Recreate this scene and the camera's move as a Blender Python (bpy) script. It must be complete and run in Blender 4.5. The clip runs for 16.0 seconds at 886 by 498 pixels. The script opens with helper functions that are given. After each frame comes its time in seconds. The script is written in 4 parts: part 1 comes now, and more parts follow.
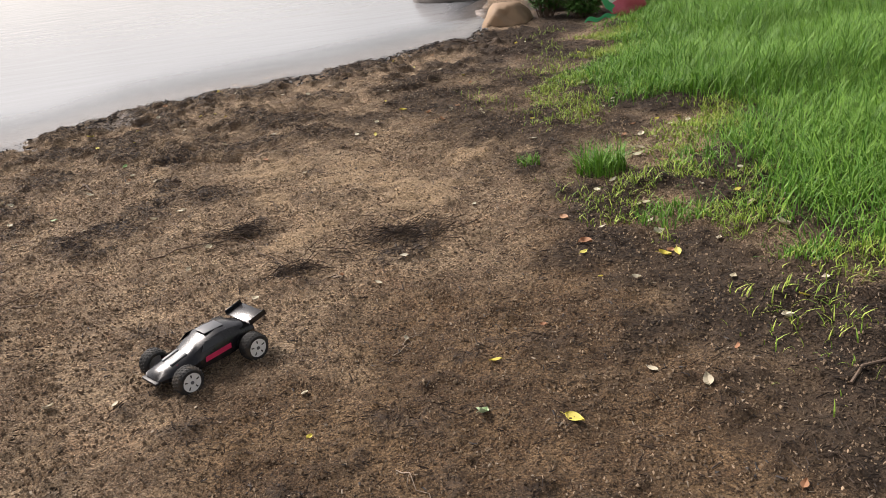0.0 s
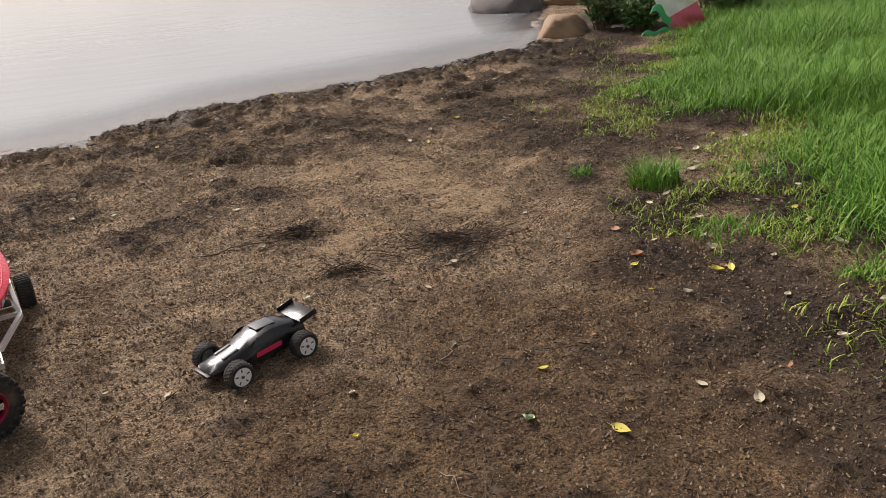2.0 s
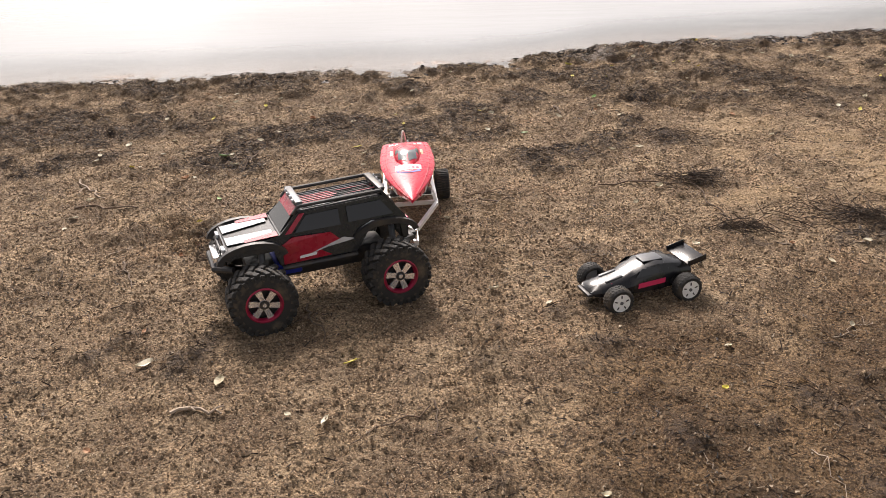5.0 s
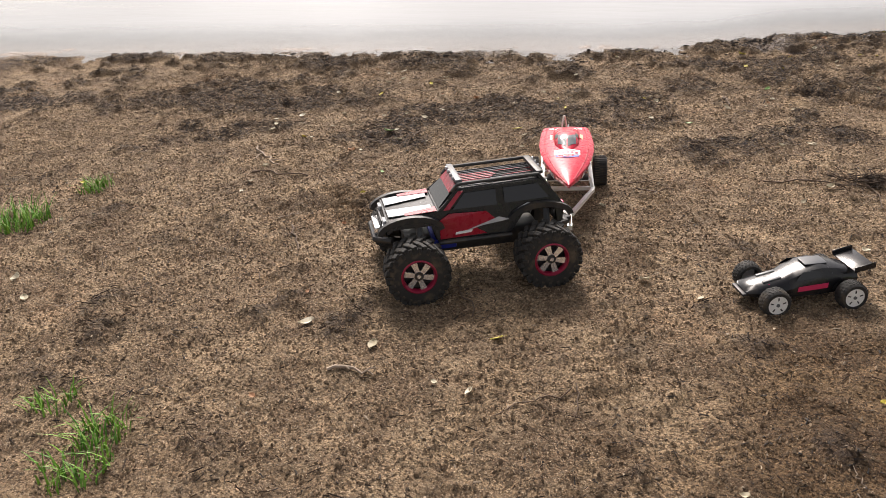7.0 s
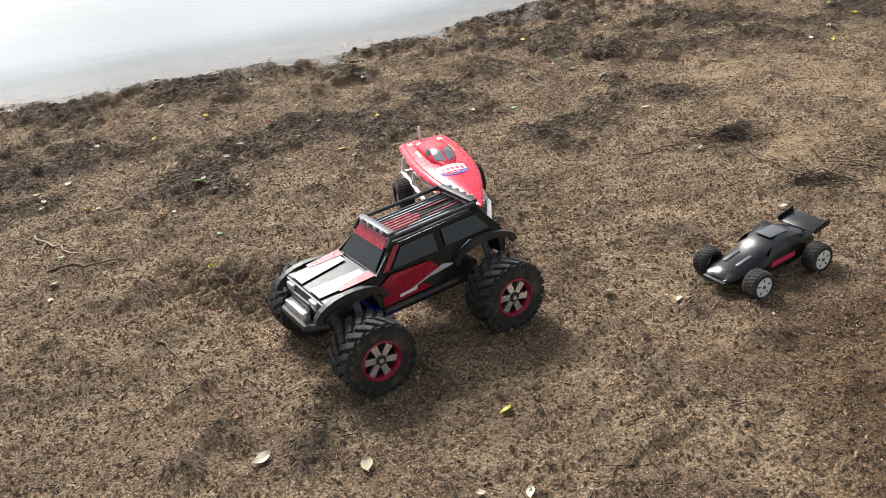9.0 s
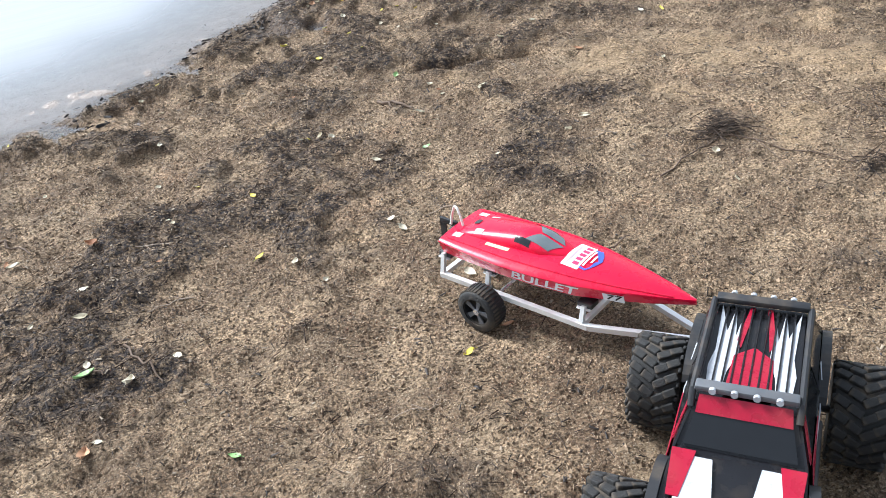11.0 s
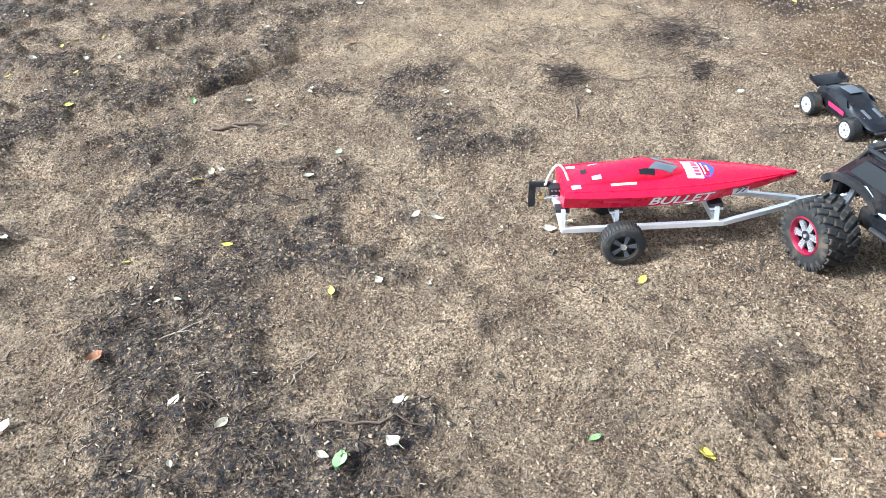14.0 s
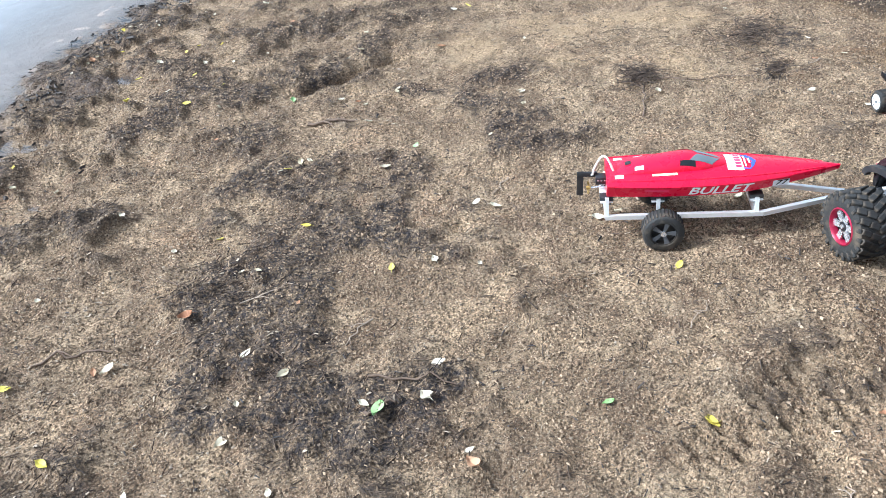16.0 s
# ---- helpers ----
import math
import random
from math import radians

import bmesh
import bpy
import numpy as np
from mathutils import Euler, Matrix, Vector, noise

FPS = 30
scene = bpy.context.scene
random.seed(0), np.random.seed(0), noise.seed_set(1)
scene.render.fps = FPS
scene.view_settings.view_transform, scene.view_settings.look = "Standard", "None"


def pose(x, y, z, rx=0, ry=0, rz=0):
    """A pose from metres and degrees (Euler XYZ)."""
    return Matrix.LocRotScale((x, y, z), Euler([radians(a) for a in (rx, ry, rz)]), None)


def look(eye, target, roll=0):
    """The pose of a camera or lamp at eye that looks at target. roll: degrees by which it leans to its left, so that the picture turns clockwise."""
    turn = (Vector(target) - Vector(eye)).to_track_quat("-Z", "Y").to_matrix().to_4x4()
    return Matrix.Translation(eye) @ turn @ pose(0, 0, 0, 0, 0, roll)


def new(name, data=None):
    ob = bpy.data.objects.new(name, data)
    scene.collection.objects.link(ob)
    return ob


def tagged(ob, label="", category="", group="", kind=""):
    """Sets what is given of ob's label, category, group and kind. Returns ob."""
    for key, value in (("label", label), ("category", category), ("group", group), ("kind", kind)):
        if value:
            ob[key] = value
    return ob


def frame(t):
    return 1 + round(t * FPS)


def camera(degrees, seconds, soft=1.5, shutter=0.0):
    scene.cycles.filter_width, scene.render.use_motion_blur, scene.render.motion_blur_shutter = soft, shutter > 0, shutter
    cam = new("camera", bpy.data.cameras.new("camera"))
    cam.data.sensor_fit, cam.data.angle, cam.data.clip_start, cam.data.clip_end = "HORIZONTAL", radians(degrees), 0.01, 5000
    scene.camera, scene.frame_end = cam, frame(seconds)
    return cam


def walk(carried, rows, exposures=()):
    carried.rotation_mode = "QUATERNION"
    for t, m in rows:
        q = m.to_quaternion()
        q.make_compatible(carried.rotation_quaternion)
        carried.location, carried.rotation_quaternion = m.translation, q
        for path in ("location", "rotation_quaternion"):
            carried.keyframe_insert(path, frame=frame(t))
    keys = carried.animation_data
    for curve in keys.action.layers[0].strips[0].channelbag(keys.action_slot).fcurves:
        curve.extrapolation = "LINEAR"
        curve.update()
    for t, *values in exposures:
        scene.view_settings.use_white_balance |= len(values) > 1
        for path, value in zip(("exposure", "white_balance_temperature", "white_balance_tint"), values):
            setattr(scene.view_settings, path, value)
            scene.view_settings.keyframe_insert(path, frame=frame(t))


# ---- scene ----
cam = camera(55.6, 16.0, soft=0.7)
EXPOSURES = [(0, 0.5, 6650, 15), (1.5, 0.2, 6800, 17), (3.5, 0.38, 6700, 14), (5.0, 0.72, 6850, 16), (7.5, 0.58, 6750, 14), (8.2, 0.55, 6600, 11), (10.3, 1.1, 5700, 7), (11, 1.15, 5600, 7), (12.5, 0.75, 5350, 9), (13.5, 1.05, 5350, 6), (14.2, 1.48, 5100, 3), (15.2, 1.42, 5100, 3), (16, 1.36, 5250, 5)]
PATH = [
    (0, (1.1914, -0.4106, 1.1007), (1.4911, 1.4080, 0.3241), -6.14),
    (0.5, (1.1920, -0.4092, 1.0937), (1.4742, 1.4259, 0.3502), -6.13),
    (1, (1.1882, -0.4120, 1.0969), (1.4524, 1.4320, 0.3689), -6.25),
    (1.5, (1.1843, -0.4166, 1.0937), (1.4285, 1.4267, 0.3571), -5.94),
    (2, (1.1747, -0.4233, 1.0956), (1.3710, 1.4225, 0.3510), -5.28),
    (2.5, (1.1603, -0.4201, 1.0899), (1.2647, 1.4326, 0.3438), -4.67),
    (3, (1.1438, -0.4198, 1.0843), (1.1454, 1.4322, 0.3290), -4.71),
    (3.5, (1.1322, -0.4212, 1.0851), (1.0226, 1.4205, 0.3132), -5.18),
    (4, (1.1148, -0.4299, 1.0828), (0.8633, 1.3915, 0.2958), -5.21),
    (4.5, (1.0961, -0.4470, 1.0749), (0.6551, 1.3343, 0.2796), -4.52),
    (5, (1.1030, -0.4705, 1.0658), (0.4500, 1.2443, 0.2702), -3.40),
    (5.2, (1.1064, -0.4774, 1.0662), (0.3829, 1.2088, 0.2703), -2.99),
    (7.3, (1.1143, -0.5181, 1.0885), (0.1446, 1.0277, 0.2698), -3.58),
    (7.5, (1.1090, -0.5178, 1.0857), (0.1502, 1.0341, 0.2659), -3.66),
    (8, (1.0516, -0.5071, 1.0866), (0.1874, 1.1095, 0.2867), -3.52),
    (8.1, (1.0440, -0.5211, 1.0938), (0.2021, 1.1115, 0.3027), -3.56),
    (8.2, (0.9822, -0.5010, 1.0929), (0.1862, 1.1562, 0.3054), -4.43),
    (10.3, (-0.3242, 0.2853, 1.1757), (0.0272, 1.9403, 0.1092), -6.89),
    (10.5, (-0.4512, 0.4455, 1.1607), (-0.0195, 2.0831, 0.0967), -7.56),
    (11, (-0.7910, 0.7391, 1.1986), (-0.1746, 2.3248, 0.1471), -8.50),
    (11.5, (-1.0509, 1.0302, 1.2369), (-0.2758, 2.5421, 0.1817), -11.14),
    (12, (-1.2195, 1.3511, 1.2394), (-0.3044, 2.7390, 0.1275), -9.50),
    (12.5, (-1.4536, 1.5601, 1.2396), (-0.2863, 2.7624, 0.1479), -6.85),
    (13, (-1.6536, 1.8045, 1.2247), (-0.4986, 3.0260, 0.1414), -9.09),
    (13.5, (-1.8000, 1.8822, 1.2419), (-0.4696, 2.8704, 0.1222), -6.51),
    (14, (-1.9466, 1.8656, 1.2492), (-0.4367, 2.5519, 0.1316), -3.03),
    (14.5, (-2.0082, 1.7678, 1.2721), (-0.5172, 2.5112, 0.1656), -3.19),
    (15, (-2.0330, 1.6332, 1.2926), (-0.5899, 2.4455, 0.1712), -3.79),
    (15.5, (-2.0395, 1.6098, 1.2982), (-0.6402, 2.5273, 0.2028), -7.11),
    (16, (-2.0421, 1.5986, 1.2959), (-0.6589, 2.5526, 0.2112), -7.14),
]
walk(cam, [(t, look(eye, target, roll)) for t, eye, target, roll in PATH], EXPOSURES)

# ---- light ----
world = bpy.data.worlds.new("overcast_sky")
scene.world = world
world.use_nodes = True
wn, wl = world.node_tree.nodes, world.node_tree.links
sky = wn.new("ShaderNodeTexSky")
sky.sky_type, sky.sun_disc = "NISHITA", False
sky.sun_elevation, sky.sun_rotation = radians(42), radians(-34)
sky.air_density, sky.dust_density, sky.ozone_density = 1.3, 2.2, 1.0
grey = wn.new("ShaderNodeHueSaturation")
grey.inputs["Saturation"].default_value = 0.22
wl.new(sky.outputs[0], grey.inputs["Color"])
coord = wn.new("ShaderNodeTexCoord")
stretch = wn.new("ShaderNodeMapping")
stretch.inputs["Scale"].default_value = (1.6, 1.6, 5.0)
cloud = wn.new("ShaderNodeTexNoise")
cloud.inputs["Scale"].default_value, cloud.inputs["Detail"].default_value, cloud.inputs["Roughness"].default_value = 2.2, 5, 0.55
tone = wn.new("ShaderNodeMapRange")
tone.inputs["From Min"].default_value, tone.inputs["From Max"].default_value = 0.35, 0.65
tone.inputs["To Min"].default_value, tone.inputs["To Max"].default_value = 0.72, 1.0
dim = wn.new("ShaderNodeMix")
dim.data_type, dim.blend_type = "RGBA", "MULTIPLY"
dim.inputs["Factor"].default_value = 1.0
wl.new(coord.outputs["Generated"], stretch.inputs["Vector"])
wl.new(stretch.outputs[0], cloud.inputs["Vector"])
wl.new(cloud.outputs["Fac"], tone.inputs["Value"])
wl.new(grey.outputs[0], dim.inputs["A"])
wl.new(tone.outputs[0], dim.inputs["B"])
wl.new(dim.outputs["Result"], wn["Background"].inputs["Color"])
wn["Background"].inputs["Strength"].default_value = 0.112
sun = new("sun", bpy.data.lights.new("sun", "SUN"))
sun.data.energy, sun.data.angle, sun.data.color = 3.5, radians(18), (1.0, 0.95, 0.88)
sun.matrix_world = look((-3, 4.5, 4.9), (0, 0, 0))


# ---- materials ----
def mat(name, color, rough=0.6, metal=0.0, vary=0.12, scale=40.0, bump=0.0, bump_scale=200.0, coat=0.0, spec=0.5, dirt=0.0):
    """A painted, rubber, metal or plastic surface with two scales of variation and, where asked, dust."""
    m = bpy.data.materials.new(name)
    m.use_nodes = True
    n, l = m.node_tree.nodes, m.node_tree.links
    b = n["Principled BSDF"]
    b.inputs["Metallic"].default_value = metal
    b.inputs["Specular IOR Level"].default_value = spec
    b.inputs["Coat Weight"].default_value = coat
    tc = n.new("ShaderNodeTexCoord")
    big = n.new("ShaderNodeTexNoise")
    big.inputs["Scale"].default_value, big.inputs["Detail"].default_value = scale, 6
    l.new(tc.outputs["Object"], big.inputs["Vector"])
    mix = n.new("ShaderNodeMix")
    mix.data_type = "RGBA"
    mix.inputs["A"].default_value = (*[c * (1 - vary) for c in color], 1)
    mix.inputs["B"].default_value = (*[min(1, c * (1 + vary)) for c in color], 1)
    l.new(big.outputs["Fac"], mix.inputs["Factor"])
    out = mix.outputs["Result"]
    if dirt:
        dn = n.new("ShaderNodeTexNoise")
        dn.inputs["Scale"].default_value, dn.inputs["Detail"].default_value = 25, 10
        l.new(tc.outputs["Object"], dn.inputs["Vector"])
        ramp = n.new("ShaderNodeMapRange")
        ramp.inputs["From Min"].default_value, ramp.inputs["From Max"].default_value = 0.5, 0.75
        ramp.inputs["To Max"].default_value = dirt
        l.new(dn.outputs["Fac"], ramp.inputs["Value"])
        dm = n.new("ShaderNodeMix")
        dm.data_type = "RGBA"
        l.new(ramp.outputs[0], dm.inputs["Factor"])
        l.new(out, dm.inputs["A"])
        dm.inputs["B"].default_value = (0.22, 0.16, 0.1, 1)
        out = dm.outputs["Result"]
    l.new(out, b.inputs["Base Color"])
    rr = n.new("ShaderNodeMapRange")
    rr.inputs["To Min"].default_value, rr.inputs["To Max"].default_value = max(0.02, rough * 0.75), min(1, rough * 1.25)
    l.new(big.outputs["Fac"], rr.inputs["Value"])
    l.new(rr.outputs[0], b.inputs["Roughness"])
    if bump:
        bn = n.new("ShaderNodeTexNoise")
        bn.inputs["Scale"].default_value, bn.inputs["Detail"].default_value = bump_scale, 5
        l.new(tc.outputs["Object"], bn.inputs["Vector"])
        bp = n.new("ShaderNodeBump")
        bp.inputs["Strength"].default_value, bp.inputs["Distance"].default_value = bump, 0.004
        l.new(bn.outputs["Fac"], bp.inputs["Height"])
        l.new(bp.outputs[0], b.inputs["Normal"])
    return m


def island_mat(name, a, b_col, rough=0.7, random_by="Random Per Island", trans=0.0):
    """Loose bits whose colour differs from piece to piece."""
    m = bpy.data.materials.new(name)
    m.use_nodes = True
    n, l = m.node_tree.nodes, m.node_tree.links
    b = n["Principled BSDF"]
    b.inputs["Roughness"].default_value = rough
    b.inputs["Specular IOR Level"].default_value = 0.3
    if random_by == "Random":
        src = n.new("ShaderNodeObjectInfo").outputs["Random"]
    else:
        src = n.new("ShaderNodeNewGeometry").outputs["Random Per Island"]
    tc = n.new("ShaderNodeTexCoord")
    fine = n.new("ShaderNodeTexNoise")
    fine.inputs["Scale"].default_value, fine.inputs["Detail"].default_value = 60, 6
    l.new(tc.outputs["Object"], fine.inputs["Vector"])
    add = n.new("ShaderNodeMath")
    add.operation = "MULTIPLY_ADD"
    l.new(fine.outputs["Fac"], add.inputs[0])
    add.inputs[1].default_value = 0.5
    l.new(src, add.inputs[2])
    ramp = n.new("ShaderNodeMapRange")
    ramp.inputs["From Min"].default_value, ramp.inputs["From Max"].default_value = 0.2, 1.3
    l.new(add.outputs[0], ramp.inputs["Value"])
    mix = n.new("ShaderNodeMix")
    mix.data_type = "RGBA"
    mix.inputs["A"].default_value, mix.inputs["B"].default_value = (*a, 1), (*b_col, 1)
    l.new(ramp.outputs[0], mix.inputs["Factor"])
    l.new(mix.outputs["Result"], b.inputs["Base Color"])
    if trans:
        b.inputs["Transmission Weight"].default_value = 0.0
        b.inputs["Subsurface Weight"].default_value = trans
        b.inputs["Subsurface Radius"].default_value = (0.004, 0.006, 0.002)
    return m


def ground_mat():
    m = bpy.data.materials.new("beach_soil")
    m.use_nodes = True
    n, l = m.node_tree.nodes, m.node_tree.links
    b = n["Principled BSDF"]
    tc = n.new("ShaderNodeTexCoord")

    def noise_tex(scale, detail=8, rough=0.6):
        t = n.new("ShaderNodeTexNoise")
        t.inputs["Scale"].default_value, t.inputs["Detail"].default_value, t.inputs["Roughness"].default_value = scale, detail, rough
        l.new(tc.outputs["Object"], t.inputs["Vector"])
        return t.outputs["Fac"]

    def ramp(src, lo, hi, a=0.0, c=1.0):
        r = n.new("ShaderNodeMapRange")
        r.inputs["From Min"].default_value, r.inputs["From Max"].default_value = lo, hi
        r.inputs["To Min"].default_value, r.inputs["To Max"].default_value = a, c
        l.new(src, r.inputs["Value"])
        return r.outputs[0]

    def mixc(fac, a, c, blend="MIX"):
        x = n.new("ShaderNodeMix")
        x.data_type, x.blend_type = "RGBA", blend
        for key, v in (("A", a), ("B", c)):
            if isinstance(v, tuple):
                x.inputs[key].default_value = (*v, 1)
            else:
                l.new(v, x.inputs[key])
        if isinstance(fac, float):
            x.inputs["Factor"].default_value = fac
        else:
            l.new(fac, x.inputs["Factor"])
        return x.outputs["Result"]

    def attr(name):
        a = n.new("ShaderNodeAttribute")
        a.attribute_name = name
        return a.outputs["Fac"]

    base = mixc(ramp(noise_tex(4.5, 9, 0.68), 0.42, 0.60), (0.235, 0.158, 0.096), (0.50, 0.362, 0.225))
    base = mixc(ramp(noise_tex(2.3, 5), 0.58, 0.74, 0.0, 0.55), base, (0.44, 0.25, 0.14))
    base = mixc(ramp(noise_tex(14, 9, 0.75), 0.50, 0.64, 0.0, 0.85), base, (0.155, 0.10, 0.064))
    base = mixc(ramp(noise_tex(46, 9, 0.8), 0.58, 0.65, 0.0, 0.6), base, (0.055, 0.04, 0.03))
    base = mixc(ramp(noise_tex(120, 6, 0.8), 0.465, 0.60), base, (0.09, 0.06, 0.038))
    base = mixc(ramp(noise_tex(260, 4, 0.8), 0.55, 0.66), base, (0.66, 0.54, 0.39))
    base = mixc(attr("sand"), base, mixc(ramp(noise_tex(150, 4), 0.4, 0.65), (0.44, 0.32, 0.195), (0.27, 0.185, 0.112)))
    grit = n.new("ShaderNodeTexVoronoi")
    grit.inputs["Scale"].default_value = 230
    l.new(tc.outputs["Object"], grit.inputs["Vector"])
    grain = n.new("ShaderNodeSeparateColor")
    l.new(grit.outputs["Color"], grain.inputs[0])
    base = mixc(1.0, base, mixc(ramp(noise_tex(7, 6), 0.34, 0.52), (1.0, 1.0, 1.0), mixc(ramp(grain.outputs[0], 0.0, 1.0), (0.5, 0.49, 0.48), (1.5, 1.46, 1.42))), "MULTIPLY")
    # multiplies the base colour down inside the listed patches
    base = mixc(attr("darker"), base, mixc(1.0, base, (0.55, 0.49, 0.42), "MULTIPLY"))
    lit = n.new("ShaderNodeMath")
    lit.operation = "MULTIPLY"
    l.new(attr("litter"), lit.inputs[0])
    l.new(ramp(noise_tex(48, 10, 0.8), 0.41, 0.55), lit.inputs[1])
    base = mixc(lit.outputs[0], base, mixc(ramp(noise_tex(140, 5, 0.7), 0.4, 0.7), (0.014, 0.012, 0.013), (0.10, 0.08, 0.074)))
    base = mixc(attr("soil"), base, mixc(ramp(noise_tex(60, 8, 0.75), 0.38, 0.68), (0.018, 0.013, 0.009), (0.12, 0.08, 0.052)))
    base = mixc(attr("wet"), base, mixc(0.35, base, (0.16, 0.105, 0.075)))
    base = mixc(attr("silt"), base, mixc(ramp(noise_tex(9, 6), 0.35, 0.7), (0.48, 0.39, 0.33), (0.60, 0.51, 0.45)))
    l.new(base, b.inputs["Base Color"])
    l.new(ramp(attr("wet"), 0, 1, 0.9, 0.35), b.inputs["Roughness"])
    b.inputs["Specular IOR Level"].default_value = 0.25
    vor = n.new("ShaderNodeTexVoronoi")
    vor.inputs["Scale"].default_value = 110
    l.new(tc.outputs["Object"], vor.inputs["Vector"])
    bp1 = n.new("ShaderNodeBump")
    bp1.inputs["Strength"].default_value, bp1.inputs["Distance"].default_value = 0.9, 0.008
    l.new(vor.outputs["Distance"], bp1.inputs["Height"])
    bp1.invert = True
    bp2 = n.new("ShaderNodeBump")
    bp2.inputs["Strength"].default_value, bp2.inputs["Distance"].default_value = 1.0, 0.035
    l.new(noise_tex(28, 10, 0.7), bp2.inputs["Height"])
    l.new(bp1.outputs[0], bp2.inputs["Normal"])
    l.new(bp2.outputs[0], b.inputs["Normal"])
    return m


def water_mat():
    m = bpy.data.materials.new("lake_water")
    m.use_nodes = True
    n, l = m.node_tree.nodes, m.node_tree.links
    b = n["Principled BSDF"]
    tc = n.new("ShaderNodeTexCoord")
    deep = n.new("ShaderNodeAttribute")
    deep.attribute_name = "depth"
    # pale diffuse colour stands in for part of the bright sky reflection
    b.inputs["Base Color"].default_value = (0.33, 0.337, 0.35, 1)
    b.inputs["Roughness"].default_value = 0.9
    b.inputs["Specular IOR Level"].default_value = 0.0
    clear = n.new("ShaderNodeBsdfTransparent")
    body = n.new("ShaderNodeMixShader")
    l.new(deep.outputs["Fac"], body.inputs[0])
    l.new(clear.outputs[0], body.inputs[1])
    l.new(b.outputs[0], body.inputs[2])
    gloss = n.new("ShaderNodeBsdfGlossy")
    gloss.inputs["Roughness"].default_value = 0.07
    fres = n.new("ShaderNodeFresnel")
    fres.inputs["IOR"].default_value = 1.33
    skin = n.new("ShaderNodeMixShader")
    l.new(fres.outputs[0], skin.inputs[0])
    l.new(body.outputs[0], skin.inputs[1])
    l.new(gloss.outputs[0], skin.inputs[2])
    l.new(skin.outputs[0], n["Material Output"].inputs["Surface"])
    mp = n.new("ShaderNodeMapping")
    mp.inputs["Scale"].default_value = (1.2, 3.5, 1)
    mp.inputs["Rotation"].default_value = (0, 0, radians(-20))
    l.new(tc.outputs["Object"], mp.inputs["Vector"])
    w = n.new("ShaderNodeTexNoise")
    w.inputs["Scale"].default_value, w.inputs["Detail"].default_value = 0.9, 5
    l.new(mp.outputs[0], w.inputs["Vector"])
    bp = n.new("ShaderNodeBump")
    bp.inputs["Strength"].default_value, bp.inputs["Distance"].default_value = 0.10, 0.06
    l.new(w.outputs["Fac"], bp.inputs["Height"])
    l.new(bp.outputs[0], gloss.inputs["Normal"])
    l.new(bp.outputs[0], fres.inputs["Normal"])
    return m


GROUND, WATER = ground_mat(), water_mat()
RED_GLOSS = mat("red_gelcoat", (0.60, 0.004, 0.036), 0.28, vary=0.06, coat=0.0, spec=0.3, dirt=0.04)
RED_PAINT = mat("red_body_paint", (0.32, 0.007, 0.028), 0.28, vary=0.25, scale=60, coat=0.0, spec=0.4, dirt=0.1)
BLACK_GLOSS = mat("black_body_shell", (0.010, 0.010, 0.012), 0.25, vary=0.3, coat=0.0, spec=0.4, dirt=0.08)
BLACK_PLASTIC = mat("black_plastic", (0.018, 0.018, 0.02), 0.5, vary=0.3, dirt=0.25)
GREY_PLASTIC = mat("grey_plastic", (0.10, 0.105, 0.115), 0.45, vary=0.2, dirt=0.15)
RUBBER = mat("black_rubber", (0.02, 0.019, 0.018), 0.8, vary=0.3, bump=0.4, bump_scale=300, dirt=0.45)
CHROME = mat("chrome", (0.82, 0.82, 0.84), 0.16, metal=0.75, vary=0.08, dirt=0.03)
ALU = mat("brushed_aluminium", (0.88, 0.88, 0.87), 0.42, metal=0.6, vary=0.08, scale=90, dirt=0.08)
WHITE_PLASTIC = mat("white_plastic", (0.78, 0.78, 0.76), 0.4, vary=0.05, dirt=0.15)
WHITE_STICKER = mat("white_sticker", (0.8, 0.8, 0.82), 0.4, vary=0.04)
SILVER_PAINT = mat("silver_white_flash", (0.50, 0.51, 0.54), 0.3, vary=0.45, scale=70)
BLUE = mat("blue_anodised", (0.03, 0.05, 0.42), 0.35, metal=0.4, vary=0.15)
BLUE_STICKER = mat("blue_sticker", (0.05, 0.09, 0.5), 0.4, vary=0.1)
PINK = mat("crimson_sticker", (0.62, 0.03, 0.11), 0.4, vary=0.1)
PINK_PALE = mat("pale_pink_sticker", (0.72, 0.40, 0.42), 0.4, vary=0.1)
RIM_RED = mat("crimson_anodised", (0.28, 0.008, 0.04), 0.35, metal=0.3, vary=0.15, dirt=0.2)
YELLOW_STICKER = mat("yellow_sticker", (0.74, 0.62, 0.36), 0.4, vary=0.25)
GLASS_DARK = mat("tinted_pane", (0.012, 0.013, 0.015), 0.1, vary=0.1, spec=0.45, coat=0.0)
GLASS_GREY = mat("smoked_windscreen", (0.13, 0.15, 0.16), 0.12, vary=0.2, spec=0.7, coat=0.4)
HOSE = mat("clear_hose", (0.75, 0.73, 0.66), 0.3, vary=0.05)
BRASS = mat("brass", (0.6, 0.42, 0.15), 0.3, metal=1.0)
LENS = mat("lamp_lens", (0.45, 0.46, 0.48), 0.15, spec=0.8)
ROCK_BROWN = mat("tan_rock", (0.30, 0.20, 0.12), 0.85, vary=0.5, scale=6, bump=1.0, bump_scale=30)
ROCK_GREY = mat("grey_rock", (0.13, 0.115, 0.105), 0.8, vary=0.5, scale=7, bump=1.0, bump_scale=30)
BLADES = island_mat("grass_blades", (0.055, 0.18, 0.018), (0.25, 0.45, 0.06), 0.5, trans=0.0)
